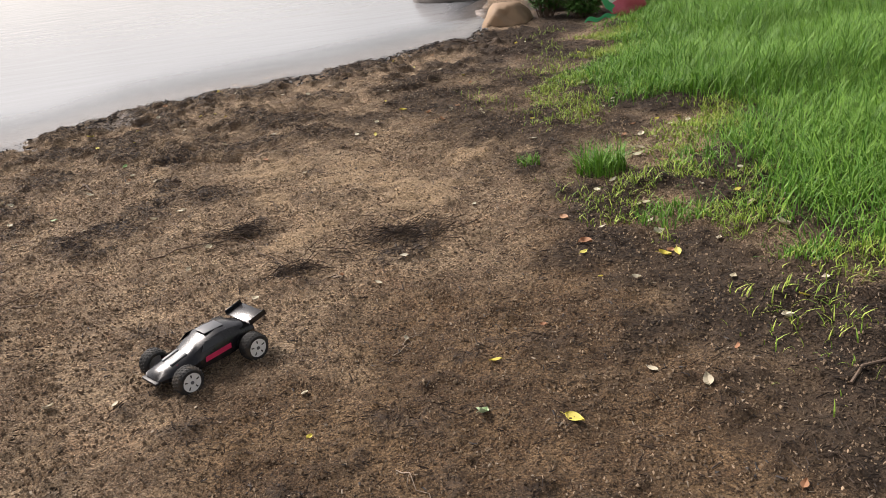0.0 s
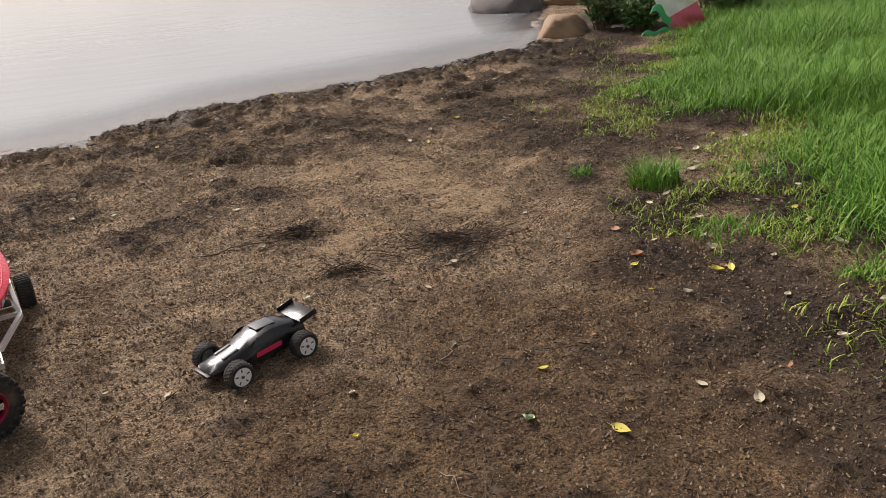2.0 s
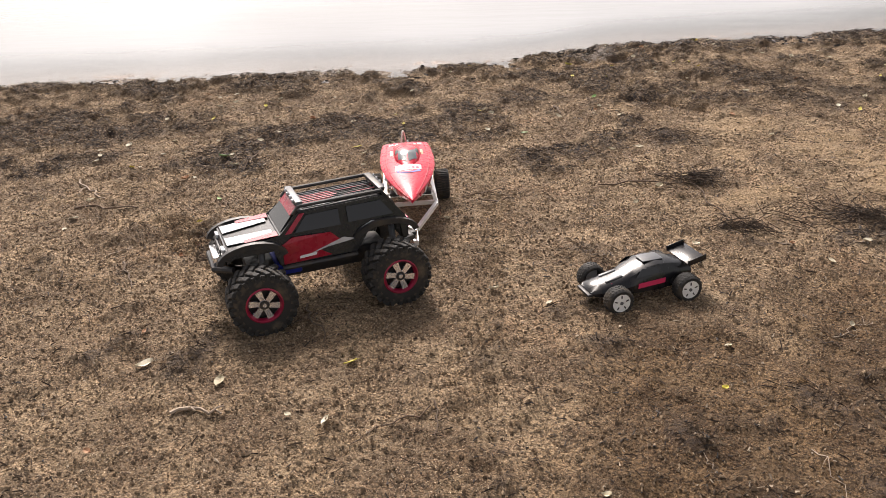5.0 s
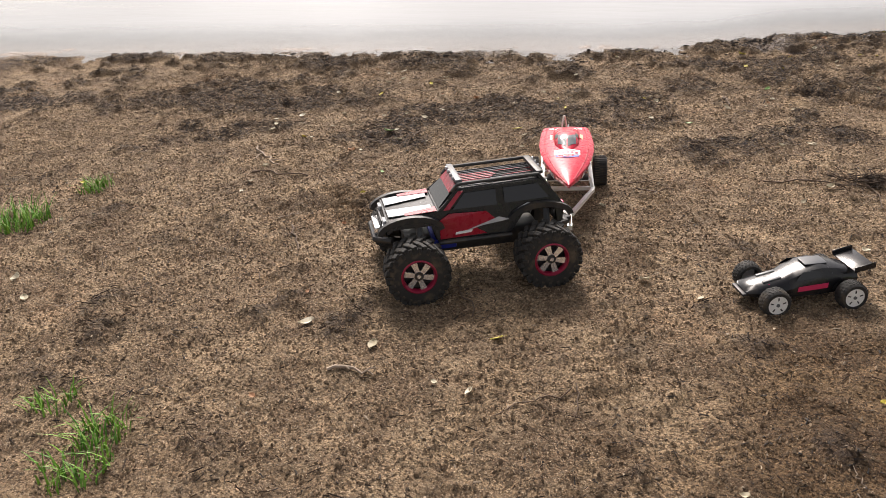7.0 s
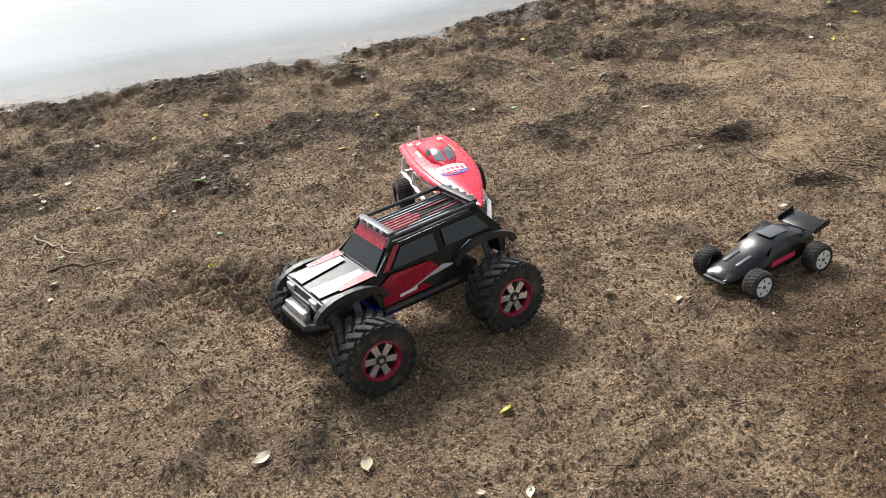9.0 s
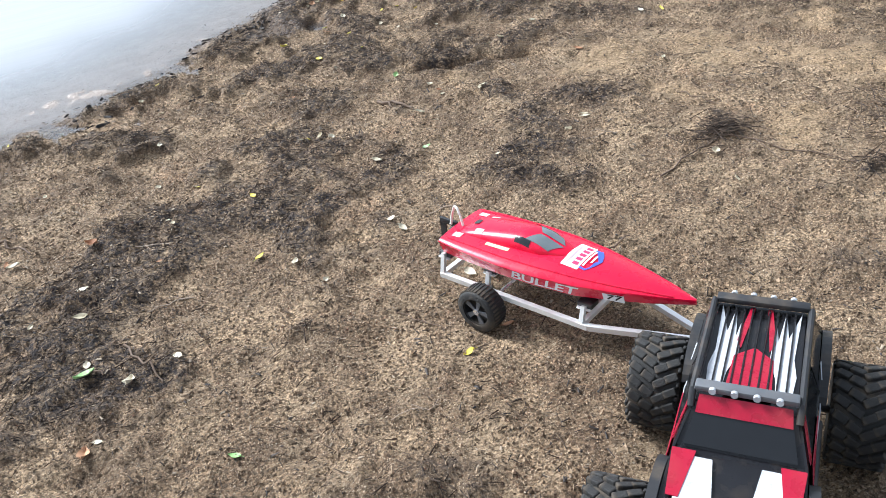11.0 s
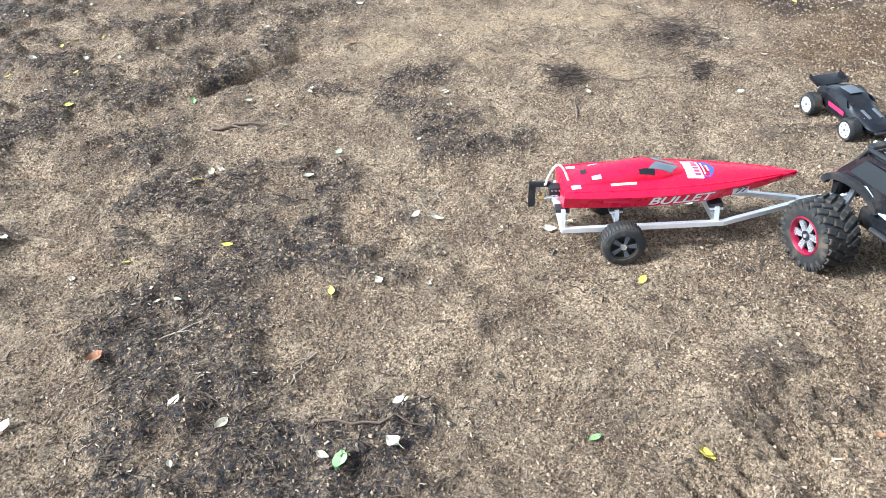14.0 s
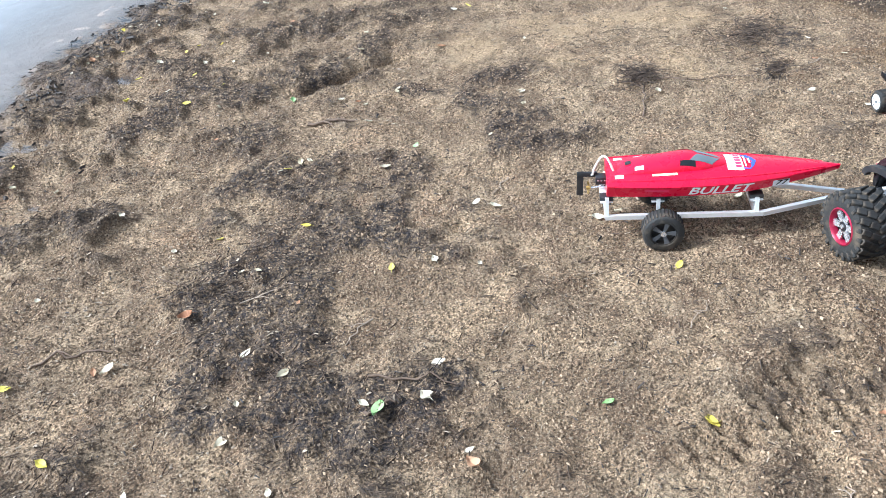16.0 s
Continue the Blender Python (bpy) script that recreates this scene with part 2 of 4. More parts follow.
BLADES_YEL = island_mat("short_grass", (0.16, 0.30, 0.03), (0.46, 0.54, 0.10), 0.55)
PLANT = island_mat("weed_leaves", (0.03, 0.09, 0.015), (0.10, 0.20, 0.04), 0.5)
TWIG_DARK = island_mat("dark_litter", (0.018, 0.014, 0.013), (0.12, 0.085, 0.06), 0.9)
MUCK = island_mat("black_muck", (0.010, 0.009, 0.009), (0.06, 0.045, 0.036), 0.6)
CRUMB = island_mat("soil_crumbs", (0.10, 0.068, 0.044), (0.42, 0.31, 0.205), 0.95)
CHIP = island_mat("leaf_bits", (0.09, 0.065, 0.045), (0.46, 0.37, 0.27), 0.8)
WOOD = mat("twig_bark", (0.14, 0.095, 0.065), 0.9, vary=0.4, scale=60, bump=0.5)
WOOD_PALE = mat("bare_twig", (0.36, 0.28, 0.21), 0.85, vary=0.3, scale=60, bump=0.4)
LEAF_CREAM = island_mat("pale_dry_leaf", (0.42, 0.36, 0.24), (0.72, 0.66, 0.52), 0.6, "Random")
LEAF_YELLOW = island_mat("yellow_leaf", (0.55, 0.45, 0.06), (0.68, 0.60, 0.14), 0.55, "Random")
LEAF_GREEN = island_mat("green_leaf", (0.25, 0.42, 0.14), (0.55, 0.68, 0.42), 0.5, "Random")
LEAF_BROWN = island_mat("brown_leaf", (0.30, 0.14, 0.07), (0.48, 0.29, 0.17), 0.7, "Random")
GREEN_STRAP = mat("green_strap", (0.05, 0.42, 0.18), 0.5)
BAG_WHITE = mat("white_wrapper", (0.72, 0.70, 0.69), 0.45)
BAG_RED = mat("red_wrapper_print", (0.55, 0.10, 0.14), 0.45)


# ---- mesh helpers ----
def mesh_ob(name, bm, material, smooth=0.0):
    me = bpy.data.meshes.new(name)
    bmesh.ops.recalc_face_normals(bm, faces=bm.faces)
    if smooth:
        for f in bm.faces:
            f.smooth = True
        for e in bm.edges:
            if len(e.link_faces) == 2 and e.calc_face_angle(0) > radians(smooth):
                e.smooth = False
    bm.to_mesh(me)
    bm.free()
    me.materials.append(material)
    return new(name, me)


def part(name, bm, material, parent, label="", smooth=40.0):
    ob = mesh_ob(name, bm, material, smooth)
    ob.parent = parent
    if label:
        tagged(ob, label)
    return ob


def thing(name, m, label, category, group=""):
    e = new(name)
    e.empty_display_size = 0.05
    e.matrix_world = m
    return tagged(e, label, category, group)


def b_box(size, center=(0, 0, 0), bevel=0.0, rot=None, bm=None):
    own = bmesh.new()
    bmesh.ops.create_cube(own, size=1)
    for v in own.verts:
        v.co = Vector((v.co.x * size[0], v.co.y * size[1], v.co.z * size[2]))
    if bevel:
        bmesh.ops.bevel(own, geom=own.edges[:], offset=bevel, segments=2, affect="EDGES", profile=0.5)
    mtx = Matrix.Translation(center) @ (rot or Matrix.Identity(4))
    own.transform(mtx)
    return join(bm, own)


def join(bm, own):
    if bm is None:
        return own
    me = bpy.data.meshes.new("join")
    own.to_mesh(me)
    own.free()
    bm.from_mesh(me)
    bpy.data.meshes.remove(me)
    return bm


def b_tube(points, r, seg=8, bm=None, square=False, taper=1.0):
    """A round or square bar along a line of points."""
    own = bmesh.new()
    pts = [Vector(p) for p in points]
    seg = 4 if square else seg
    rings = []
    for i, p in enumerate(pts):
        d = (pts[min(i + 1, len(pts) - 1)] - pts[max(i - 1, 0)]).normalized()
        up = Vector((0, 0, 1)) if abs(d.z) < 0.9 else Vector((0, 1, 0))
        s = d.cross(up).normalized()
        u = s.cross(d).normalized()
        rr = r * (1 + (taper - 1) * i / max(1, len(pts) - 1))
        a0 = math.pi / 4 if square else 0
        k = 1.414 if square else 1
        rings.append([own.verts.new(p + (s * math.cos(a0 + 2 * math.pi * j / seg) + u * math.sin(a0 + 2 * math.pi * j / seg)) * rr * k) for j in range(seg)])
    for a, c in zip(rings, rings[1:]):
        for j in range(seg):
            own.faces.new((a[j], a[(j + 1) % seg], c[(j + 1) % seg], c[j]))
    own.faces.new(rings[0][::-1])
    own.faces.new(rings[-1])
    return join(bm, own)


def b_lathe(profile, seg=32, bm=None, center=(0, 0, 0)):
    """A closed ring turned round the y axis from (radius, y) points."""
    own = bmesh.new()
    rings = [[own.verts.new((r * math.cos(2 * math.pi * j / seg), y, r * math.sin(2 * math.pi * j / seg))) for j in range(seg)] for r, y in profile]
    for a, c in zip(rings, rings[1:] + rings[:1]):
        for j in range(seg):
            own.faces.new((a[j], a[(j + 1) % seg], c[(j + 1) % seg], c[j]))
    own.transform(Matrix.Translation(center))
    return join(bm, own)


def b_disc(r, y0, y1, seg=28, center=(0, 0, 0), bm=None):
    own = bmesh.new()
    bmesh.ops.create_cone(own, cap_ends=True, segments=seg, radius1=r, radius2=r, depth=abs(y1 - y0))
    own.transform(Matrix.Translation((center[0], center[1] + (y0 + y1) / 2, center[2])) @ Matrix.Rotation(radians(90), 4, "X"))
    return join(bm, own)


def b_plate(outline, thick, fn=None, bm=None):
    """A flat plate from a 2D outline; fn carries (u, v, depth) into space."""
    own = bmesh.new()
    lo = [own.verts.new(fn(u, v, 0.0)) for u, v in outline]
    hi = [own.verts.new(fn(u, v, thick)) for u, v in outline]
    own.faces.new(lo[::-1])
    own.faces.new(hi)
    k = len(outline)
    for i in range(k):
        own.faces.new((lo[i], lo[(i + 1) % k], hi[(i + 1) % k], hi[i]))
    return join(bm, own)


def raw_mesh(name, verts, faces, material, smooth=False):
    me = bpy.data.meshes.new(name)
    me.from_pydata(verts, [], faces)
    me.materials.append(material)
    if smooth:
        me.polygons.foreach_set("use_smooth", [True] * len(me.polygons))
    me.update()
    return new(name, me)


# ---- shape of the ground ----
SHORE_X = np.array([-300, -6.0, -3.8, -2.1, -.96, -.7, -.44, -.24, .22, .57, 1.07, 1.78, 2.32, 2.73, 2.97, 3.4, 3.9, 300])
SHORE_Y = np.array([-40, 3.12, 3.8, 4.3, 4.58, 4.74, 4.87, 5.08, 5.5, 5.64, 5.75, 6.06, 6.37, 6.55, 7.05, 8.6, 11.0, 200])
GRASS_Y = np.array([-300, -1.0, 0.5, 1.3, 1.6, 2.0, 2.4, 2.85, 3.25, 3.6, 4.2, 5.0, 5.9, 7.0, 300])
GRASS_X = np.array([3.6, 3.3, 2.95, 2.62, 2.5, 2.32, 2.36, 2.80, 2.90, 2.52, 2.52, 3.2, 3.5, 4.1, 200])
DARK = [(-1.0, 3.14, .2), (-.84, 3.0, .22), (-1.0, 2.72, .22), (-.18, 3.57, .25), (-.16, 3.16, .28), (-.43, 3.0, .28), (.33, 2.9, .2),
        (.61, 3.16, .2), (.75, 3.51, .2), (.946, 2.65, .1), (1.5, 2.38, .2), (1.12, 2.2, .1), (-.92, 2.52, .16), (.5, 4.1, .36), (.75, 3.95, .3), (.1, 4.4, .25), (-1.9, 2.2, .2), (-2.4, 2.9, .4)]
SANDY = [(1.1, 3.45, .2), (1.45, 3.2, .26), (1.66, 2.85, .2), (2.0, 3.25, .16), (1.05, 2.95, .14), (.55, 3.75, .1), (1.2, 2.55, .12)]
STAND = [(-.16, 2.18, .1), (.07, 2.28, .1), (-.03, 1.75, .12), (.25, 1.45, .12), (-.32, 1.5, .12), (-.03, 1.2, .12), (.86, 1.658, .2)]
PUDDLE = [(0.12, 4.94, .13), (0.32, 4.91, .07)]
# centres and radii where the ground colour is made darker
DARKER = [(2.1, 1.9, .35), (1.9, 1.0, .4), (1.5, 1.1, .5), (1.2, .85, .4), (1.8, 1.5, .4), (1.05, 1.25, .3), (1.5, 1.65, .35)]
LUMPY = [(-.7, 1.75, .35), (-.35, 2.75, .2), (-.95, 1.5, .3), (-1.2, 2.2, .25), (.7, 4.1, .5), (2.0, 3.3, .3)]
SOIL = [(2.15, 1.5, .3), (2.1, .95, .3), (2.4, 1.2, .4), (2.45, .8, .5), (2.3, 1.8, .35), (2.2, 2.4, .35), (2.1, 3.0, .3), (2.4, 3.5, .5), (2.5, 4.5, .6), (2.8, 5.3, .7), (1.9, 4.3, .5), (3.0, .3, .7), (3.3, 6.3, .6), (3.7, 6.8, .6), (3.9, 7.6, .8), (3.0, 6.0, .5)]
_pr = np.random.RandomState(5)
_P = _pr.rand(256, 256)


def vnoise(x, y, s):
    """Smooth value noise, 0 to 1, of cell size s."""
    x, y = x / s, y / s
    i, j = np.floor(x).astype(int), np.floor(y).astype(int)
    a, b = x - i, y - j
    a, b = a * a * (3 - 2 * a), b * b * (3 - 2 * b)
    g = lambda p, q: _P[p % 256, q % 256]
    return (g(i, j) * (1 - a) + g(i + 1, j) * a) * (1 - b) + (g(i, j + 1) * (1 - a) + g(i + 1, j + 1) * a) * b


def fbm(x, y, s, n=4):
    return sum(vnoise(x + 17.3 * k, y - 9.1 * k, s / 2 ** k) / 2 ** k for k in range(n)) / sum(1 / 2 ** k for k in range(n))


def shore_dist(x, y):
    """Metres beyond the waterline (negative on land)."""
    return (y - np.interp(x, SHORE_X, SHORE_Y)) * 0.88 + (fbm(x, y, 0.5, 3) - 0.5) * 0.22


def blobs(x, y, spots):
    out = np.zeros_like(x)
    for cx, cy, r in spots:
        out = np.maximum(out, np.exp(-((x - cx) ** 2 + (y - cy) ** 2) / (r * r)))
    return out


def smooth(v, a, b):
    t = np.clip((v - a) / (b - a), 0, 1)
    return t * t * (3 - 2 * t)


def fields(x, y):
    s = shore_dist(x, y)
    n1, n2 = fbm(x, y, 0.35, 5), fbm(x + 40, y, 0.12, 4)
    grass = smooth(x - np.interp(y, GRASS_Y, GRASS_X) + (n1 - .5) * .5, -0.05, 0.35)
    wx, wy = x + (fbm(x, y + 7, .3) - .5) * .5, y + (fbm(x + 3, y, .25) - .5) * .35
    sand = smooth(blobs(wx, wy, SANDY) + (n2 - .5) * 1.3, 0.2, 0.85)
    litter = blobs(wx, wy, DARK)
    litter = np.maximum(litter, 0.62 * np.exp(-((s + 0.35) / 0.36) ** 2))
    litter = np.maximum(litter, 0.8 * np.exp(-((s + 0.1) / 0.16) ** 2) * smooth(x, -.5, .2))
    litter = np.maximum(litter, 0.75 * np.exp(-((s + 1.35) / 0.25) ** 2) * smooth(-x, -0.6, 0.2))
    litter = np.maximum(litter, 0.50 * np.exp(-((s + 1.0) / 0.75) ** 2) * smooth(x, 0.0, 0.6))
    litter = smooth(litter + (n1 - .5) * 1.5 + (n2 - .5) * 1.9, 0.29, 0.98) * (1 - .75 * sand)
    soil = smooth(np.maximum(blobs(x + (fbm(x, y + 2, .4) - .5) * .8, y + (fbm(x + 8, y, .4) - .5) * .8, SOIL), grass) + (n1 - .5) * 1.2 + (n2 - .5) * .6, 0.15, 0.95) * (1 - sand)
    wet = np.maximum(smooth(s + (n2 - .5) * .3, -0.22, 0.0), smooth(blobs(x, y, PUDDLE) + (n2 - .5) * .6, .1, .5))
    darker = smooth(blobs(x, y, DARKER) + (n1 - .5) * .6, .1, .8)
    return s, n1, n2, grass, litter, sand, soil, wet, darker


def height(x, y):
    s, n1, n2, grass, litter, sand, soil, wet, darker = fields(x, y)
    edge = np.exp(-((s + .4) / .4) ** 2)
    z = (n1 - .5) * 0.034 + (n2 - .5) * (0.026 + .04 * edge) + (vnoise(x, y, 0.045) - .5) * (0.014 + .014 * litter) + smooth(vnoise(x + 2, y + 6, 0.033), .6, .95) * .011 * smooth(n2, .42, .6) + litter * 0.006
    z = z * (1 - 0.5 * smooth(s, -0.1, 0.1)) + 0.03 * grass
    trench = np.exp(-(((x - .62) * .35 + (y - 3.85) * .94) / .04) ** 2) * smooth(x, .35, .5) * smooth(-x, -.98, -.85)
    z = z - 0.085 * trench
    for ax, ay, bx, by, amp in ((-.9, 1.9, -.2, 1.55, .012), (-.75, 1.75, -.15, 1.42, .012), (.25, 2.4, .78, .2, .005), (.02, 2.3, .48, .2, .005)):
        ux, uy = bx - ax, by - ay
        L = math.hypot(ux, uy)
        al, ac = ((x - ax) * ux + (y - ay) * uy) / L, ((x - ax) * -uy + (y - ay) * ux) / L
        inside = smooth(al, -.05, .05) * smooth(-al, -L - .05, -L + .05) * smooth(-np.abs(ac), -.07, -.045)
        z = z + inside * amp * (np.sin(al * 140 + np.sign(ac) * 1.5) - 0.5)
    z = z + blobs(x, y, LUMPY) * ((vnoise(x + 4, y, .06) - .5) * .030 + (vnoise(x, y + 4, .028) - .5) * .014)
    z = z + .012 * smooth(litter, .3, .6) * smooth(s, -1.6, -1.0) * smooth(-s, .05, .25)
    z = z * (1 - .9 * blobs(x, y, STAND)) - .05 * blobs(x, y, PUDDLE)
    land = smooth(-s, -0.05, 0.45)
    z = z - 0.026 * (1 - land) - 0.12 * smooth(s, 0.0, 1.6) - 1.2 * smooth(s, 1.5, 12)
    far = smooth(np.hypot(x - .5, y - 2.5), 9, 30)
    return z * (1 - far * (s < 0)) + 0.1 * far * (s < 0)


def h1(x, y):
    return float(height(np.array([float(x)]), np.array([float(y)]))[0])


def axis(lo, hi, step, out, grow=1.18):
    core = list(np.arange(lo, hi, step))
    a, d = [], step
    v = lo
    while v > -out:
        d *= grow
        v -= d
        a.append(v)
    c, d, v = [], step, core[-1]
    while v < out:
        d *= grow
        v += d
        c.append(v)
    return np.array(a[::-1] + core + c)


gx, gy = axis(-4.2, 3.2, 0.0135, 400), axis(0.1, 6.2, 0.0135, 400)
XX, YY = np.meshgrid(gx, gy)
fx, fy = XX.ravel(), YY.ravel()
zz = height(fx, fy)
nx, ny = len(gx), len(gy)
idx = np.arange(nx * ny).reshape(ny, nx)
quads = np.stack([idx[:-1, :-1], idx[:-1, 1:], idx[1:, 1:], idx[1:, :-1]], -1).reshape(-1, 4)
ground = raw_mesh("ground", np.stack([fx, fy, zz], 1).tolist(), quads.tolist(), GROUND, True)
tagged(ground, "damp brown sandy lakeshore soil with dark litter", "ground", kind="structure")
_f = fields(fx, fy)
for key, val in (("litter", _f[4]), ("sand", _f[5]), ("soil", _f[6]), ("wet", _f[7]), ("darker", _f[8]), ("silt", smooth(_f[0] + (_f[2] - .5) * .12, -.03, .12))):
    ground.data.attributes.new(key, "FLOAT", "POINT").data.foreach_set("value", val.astype(np.float32))

wx, wy = axis(-6, 5, 0.06, 400, 1.3), axis(2.5, 9, 0.06, 400, 1.3)
XX, YY = np.meshgrid(wx, wy)
fx, fy = XX.ravel(), YY.ravel()
idx = np.arange(len(fx)).reshape(len(wy), len(wx))
quads = np.stack([idx[:-1, :-1], idx[:-1, 1:], idx[1:, 1:], idx[1:, :-1]], -1).reshape(-1, 4)
keep = (shore_dist(fx, fy) > -0.6)[quads].any(1)
water = raw_mesh("water", np.stack([fx, fy, np.full_like(fx, -0.024)], 1).tolist(), quads[keep].tolist(), WATER, True)
water.data.attributes.new("depth", "FLOAT", "POINT").data.foreach_set("value", (0.06 + 0.9 * smooth(shore_dist(fx, fy), 0.02, 1.5)).astype(np.float32))
tagged(water, "calm pale lake water reflecting an overcast sky", "water", kind="structure")


# ---- the boat ----
BL = 0.61


def hull_b(u):
    return float(np.interp(u, [0, .1, .3, .45, .6, .75, .88, .96, 1], [.084, .091, .096, .092, .079, .056, .030, .012, .002]))


def hull_z(u):
    """Keel, chine, gunwale, deck edge and crown heights."""
    return (float(np.interp(u, [0, .6, .85, 1], [0, .002, .018, .05])), float(np.interp(u, [0, .6, .85, 1], [.02, .024, .04, .056])),
            float(np.interp(u, [0, .5, 1], [.056, .058, .060])), float(np.interp(u, [0, .5, 1], [.062, .066, .0625])), float(np.interp(u, [0, .12, .3, .5, .8, 1], [.066, .074, .08, .082, .074, .064])))


def side_y(x, z):
    u = x / BL
    k, c, g, d, t = hull_z(u)
    w = min(1, max(0, (z - c) / (g - c)))
    return hull_b(u) * (0.86 + 0.14 * w)


def deck_z(x, y):
    u = x / BL
    k, c, g, d, t = hull_z(u)
    q = min(1, abs(y) / (hull_b(u) * 0.9))
    return t + (d - t) * q ** 2


def letters(text, height_m, fn, shear=0.25, thick=0.0006, width=1.0):
    """Block letters as a bmesh, carried by fn(u, v, depth)."""
    cu = bpy.data.curves.new("letters", "FONT")
    cu.body, cu.size, cu.align_x, cu.shear, cu.offset = text, 1.0, "CENTER", shear, 0.02
    ob = bpy.data.objects.new("letters", cu)
    me = ob.to_mesh()
    own = bmesh.new()
    own.from_mesh(me)
    ob.to_mesh_clear()
    bpy.data.objects.remove(ob)
    bpy.data.curves.remove(cu)
    bmesh.ops.subdivide_edges(own, edges=[e for e in own.edges if e.calc_length() > 0.3], cuts=2)
    for v in own.verts:
        v.co = fn(v.co.x * height_m * width / 0.7, v.co.y * height_m / 0.7, thick)
    return own


def make_boat(m):
    boat = thing("model_boat", m, "glossy red model speedboat resting on the aluminium trailer", "model boat")
    own = bmesh.new()
    rings = []
    for u in np.linspace(0, 1, 34):
        b = hull_b(u)
        k, c, g, d, t = hull_z(u)
        prof = [(0, k), (b * .45, k + (c - k) * .5), (b * .86, c), (b * .93, (c + g) / 2), (b, g - .003), (b * 1.015, g), (b * .985, g + .003), (b * .9, d), (b * .68, d + (t - d) * .5), (b * .35, d + (t - d) * .88), (0, t)]
        ring = prof + [(-y, z) for y, z in prof[-2:0:-1]]
        rings.append([own.verts.new((u * BL, y, z)) for y, z in ring])
    for a, c in zip(rings, rings[1:]):
        for j in range(len(a)):
            own.faces.new((a[j], a[(j + 1) % len(a)], c[(j + 1) % len(a)], c[j]))
    own.faces.new(rings[0])
    own.faces.new(rings[-1][::-1])
    hull = part("hull", own, RED_GLOSS, boat, smooth=35)
    # raised canopy
    own = bmesh.new()
    rings = []
    for u in np.linspace(0, 1, 22):
        x = 0.03 + u * 0.30
        hw = float(np.interp(u, [0, .1, .5, .75, .92, 1], [.040, .046, .047, .042, .024, .004]))
        hh = float(np.interp(u, [0, .06, .35, .6, .72, .9, 1], [.002, .010, .022, .031, .026, .008, .0]))
        ring = []
        for a in np.linspace(0, math.pi, 13):
            y = hw * math.copysign(abs(math.cos(a)) ** 0.7, math.cos(a))
            ring.append(own.verts.new((x, y, deck_z(x, y) - 0.002 + hh * math.sin(a) ** 0.75)))
        rings.append(ring)
    for a, c in zip(rings, rings[1:]):
        for j in range(12):
            own.faces.new((a[j], a[j + 1], c[j + 1], c[j]))
    canopy = part("canopy", own, RED_GLOSS, boat, smooth=50)

    def can_z(x, y):
        u = (x - .03) / .30
        hw = float(np.interp(u, [0, .1, .5, .75, .92, 1], [.040, .046, .047, .042, .024, .004]))
        hh = float(np.interp(u, [0, .06, .35, .6, .72, .9, 1], [.002, .010, .022, .031, .026, .008, .0]))
        c = min(1, abs(y) / hw) ** (1 / 0.7)
        return deck_z(x, y) - 0.002 + hh * max(0, 1 - c * c) ** 0.375

    def patch(x0, x1, y0, y1, skew=0.0, lift=0.0012, n=6):
        """A thin sheet that hugs the canopy."""
        own = bmesh.new()
        grid = [[own.verts.new((x0 + (x1 - x0) * i / n + skew * j / n, y0 + (y1 - y0) * j / n, can_z(x0 + (x1 - x0) * i / n + skew * j / n, y0 + (y1 - y0) * j / n) + lift)) for j in range(n + 1)] for i in range(n + 1)]
        for i in range(n):
            for j in range(n):
                own.faces.new((grid[i][j], grid[i + 1][j], grid[i + 1][j + 1], grid[i][j + 1]))
        return own

    for s in (1, -1):
        part("windscreen_pane", patch(.240, .300, s * .003, s * .032, -.024), GLASS_GREY, canopy, "smoked grey windscreen pane")
        part("side_window", patch(.192, .232, s * .031, s * .042, 0.0), GLASS_DARK, canopy, "dark side window")

    def deck_sticker(name, x0, x1, y0, y1, material, label, lift=0.0012, n=5):
        own = bmesh.new()
        grid = [[own.verts.new((x0 + (x1 - x0) * i / n, y0 + (y1 - y0) * j / n, max(deck_z(x0 + (x1 - x0) * i / n, y0 + (y1 - y0) * j / n), can_z(x0 + (x1 - x0) * i / n, y0 + (y1 - y0) * j / n) if x0 < .34 else 0) + lift)) for j in range(n + 1)] for i in range(n + 1)]
        for i in range(n):
            for j in range(n):
                own.faces.new((grid[i][j], grid[i + 1][j], grid[i + 1][j + 1], grid[i][j + 1]))
        return part(name, own, material, hull, label)

    deck_sticker("sticker", .316, .358, -.044, .044, WHITE_STICKER, "white deck sticker")
    shield = bmesh.new()
    edge = [(.358, -.038), (.374, -.040), (.386, -.022), (.394, 0), (.386, .022), (.374, .040), (.358, .038)]
    shield.faces.new([shield.verts.new((x, y, deck_z(x, y) + .0016)) for x, y in edge])
    part("sticker", shield, BLUE_STICKER, hull, "blue shield end of the deck sticker")
    for y0 in (-.034, -.019, -.004, .011, .026):
        deck_sticker("sticker", .338, .353, y0, y0 + .010, PINK, "crimson bar on the deck sticker", .0022)
    deck_sticker("sticker", .323, .328, -.036, .030, PINK_PALE, "pale pink bar on the deck sticker", .0022)
    deck_sticker("sticker", .362, .366, -.030, .030, WHITE_STICKER, "white bar on the deck sticker", .0026)
    deck_sticker("sticker", .373, .377, -.014, .014, WHITE_STICKER, "white bar on the deck sticker", .0026)
    for s in (1, -1):
        deck_sticker("sticker", .12, .185, s * .050, s * .059, YELLOW_STICKER, "yellow and white deck sticker")
        deck_sticker("sticker", .022, .045, s * .044, s * .060, WHITE_STICKER, "small white deck sticker")
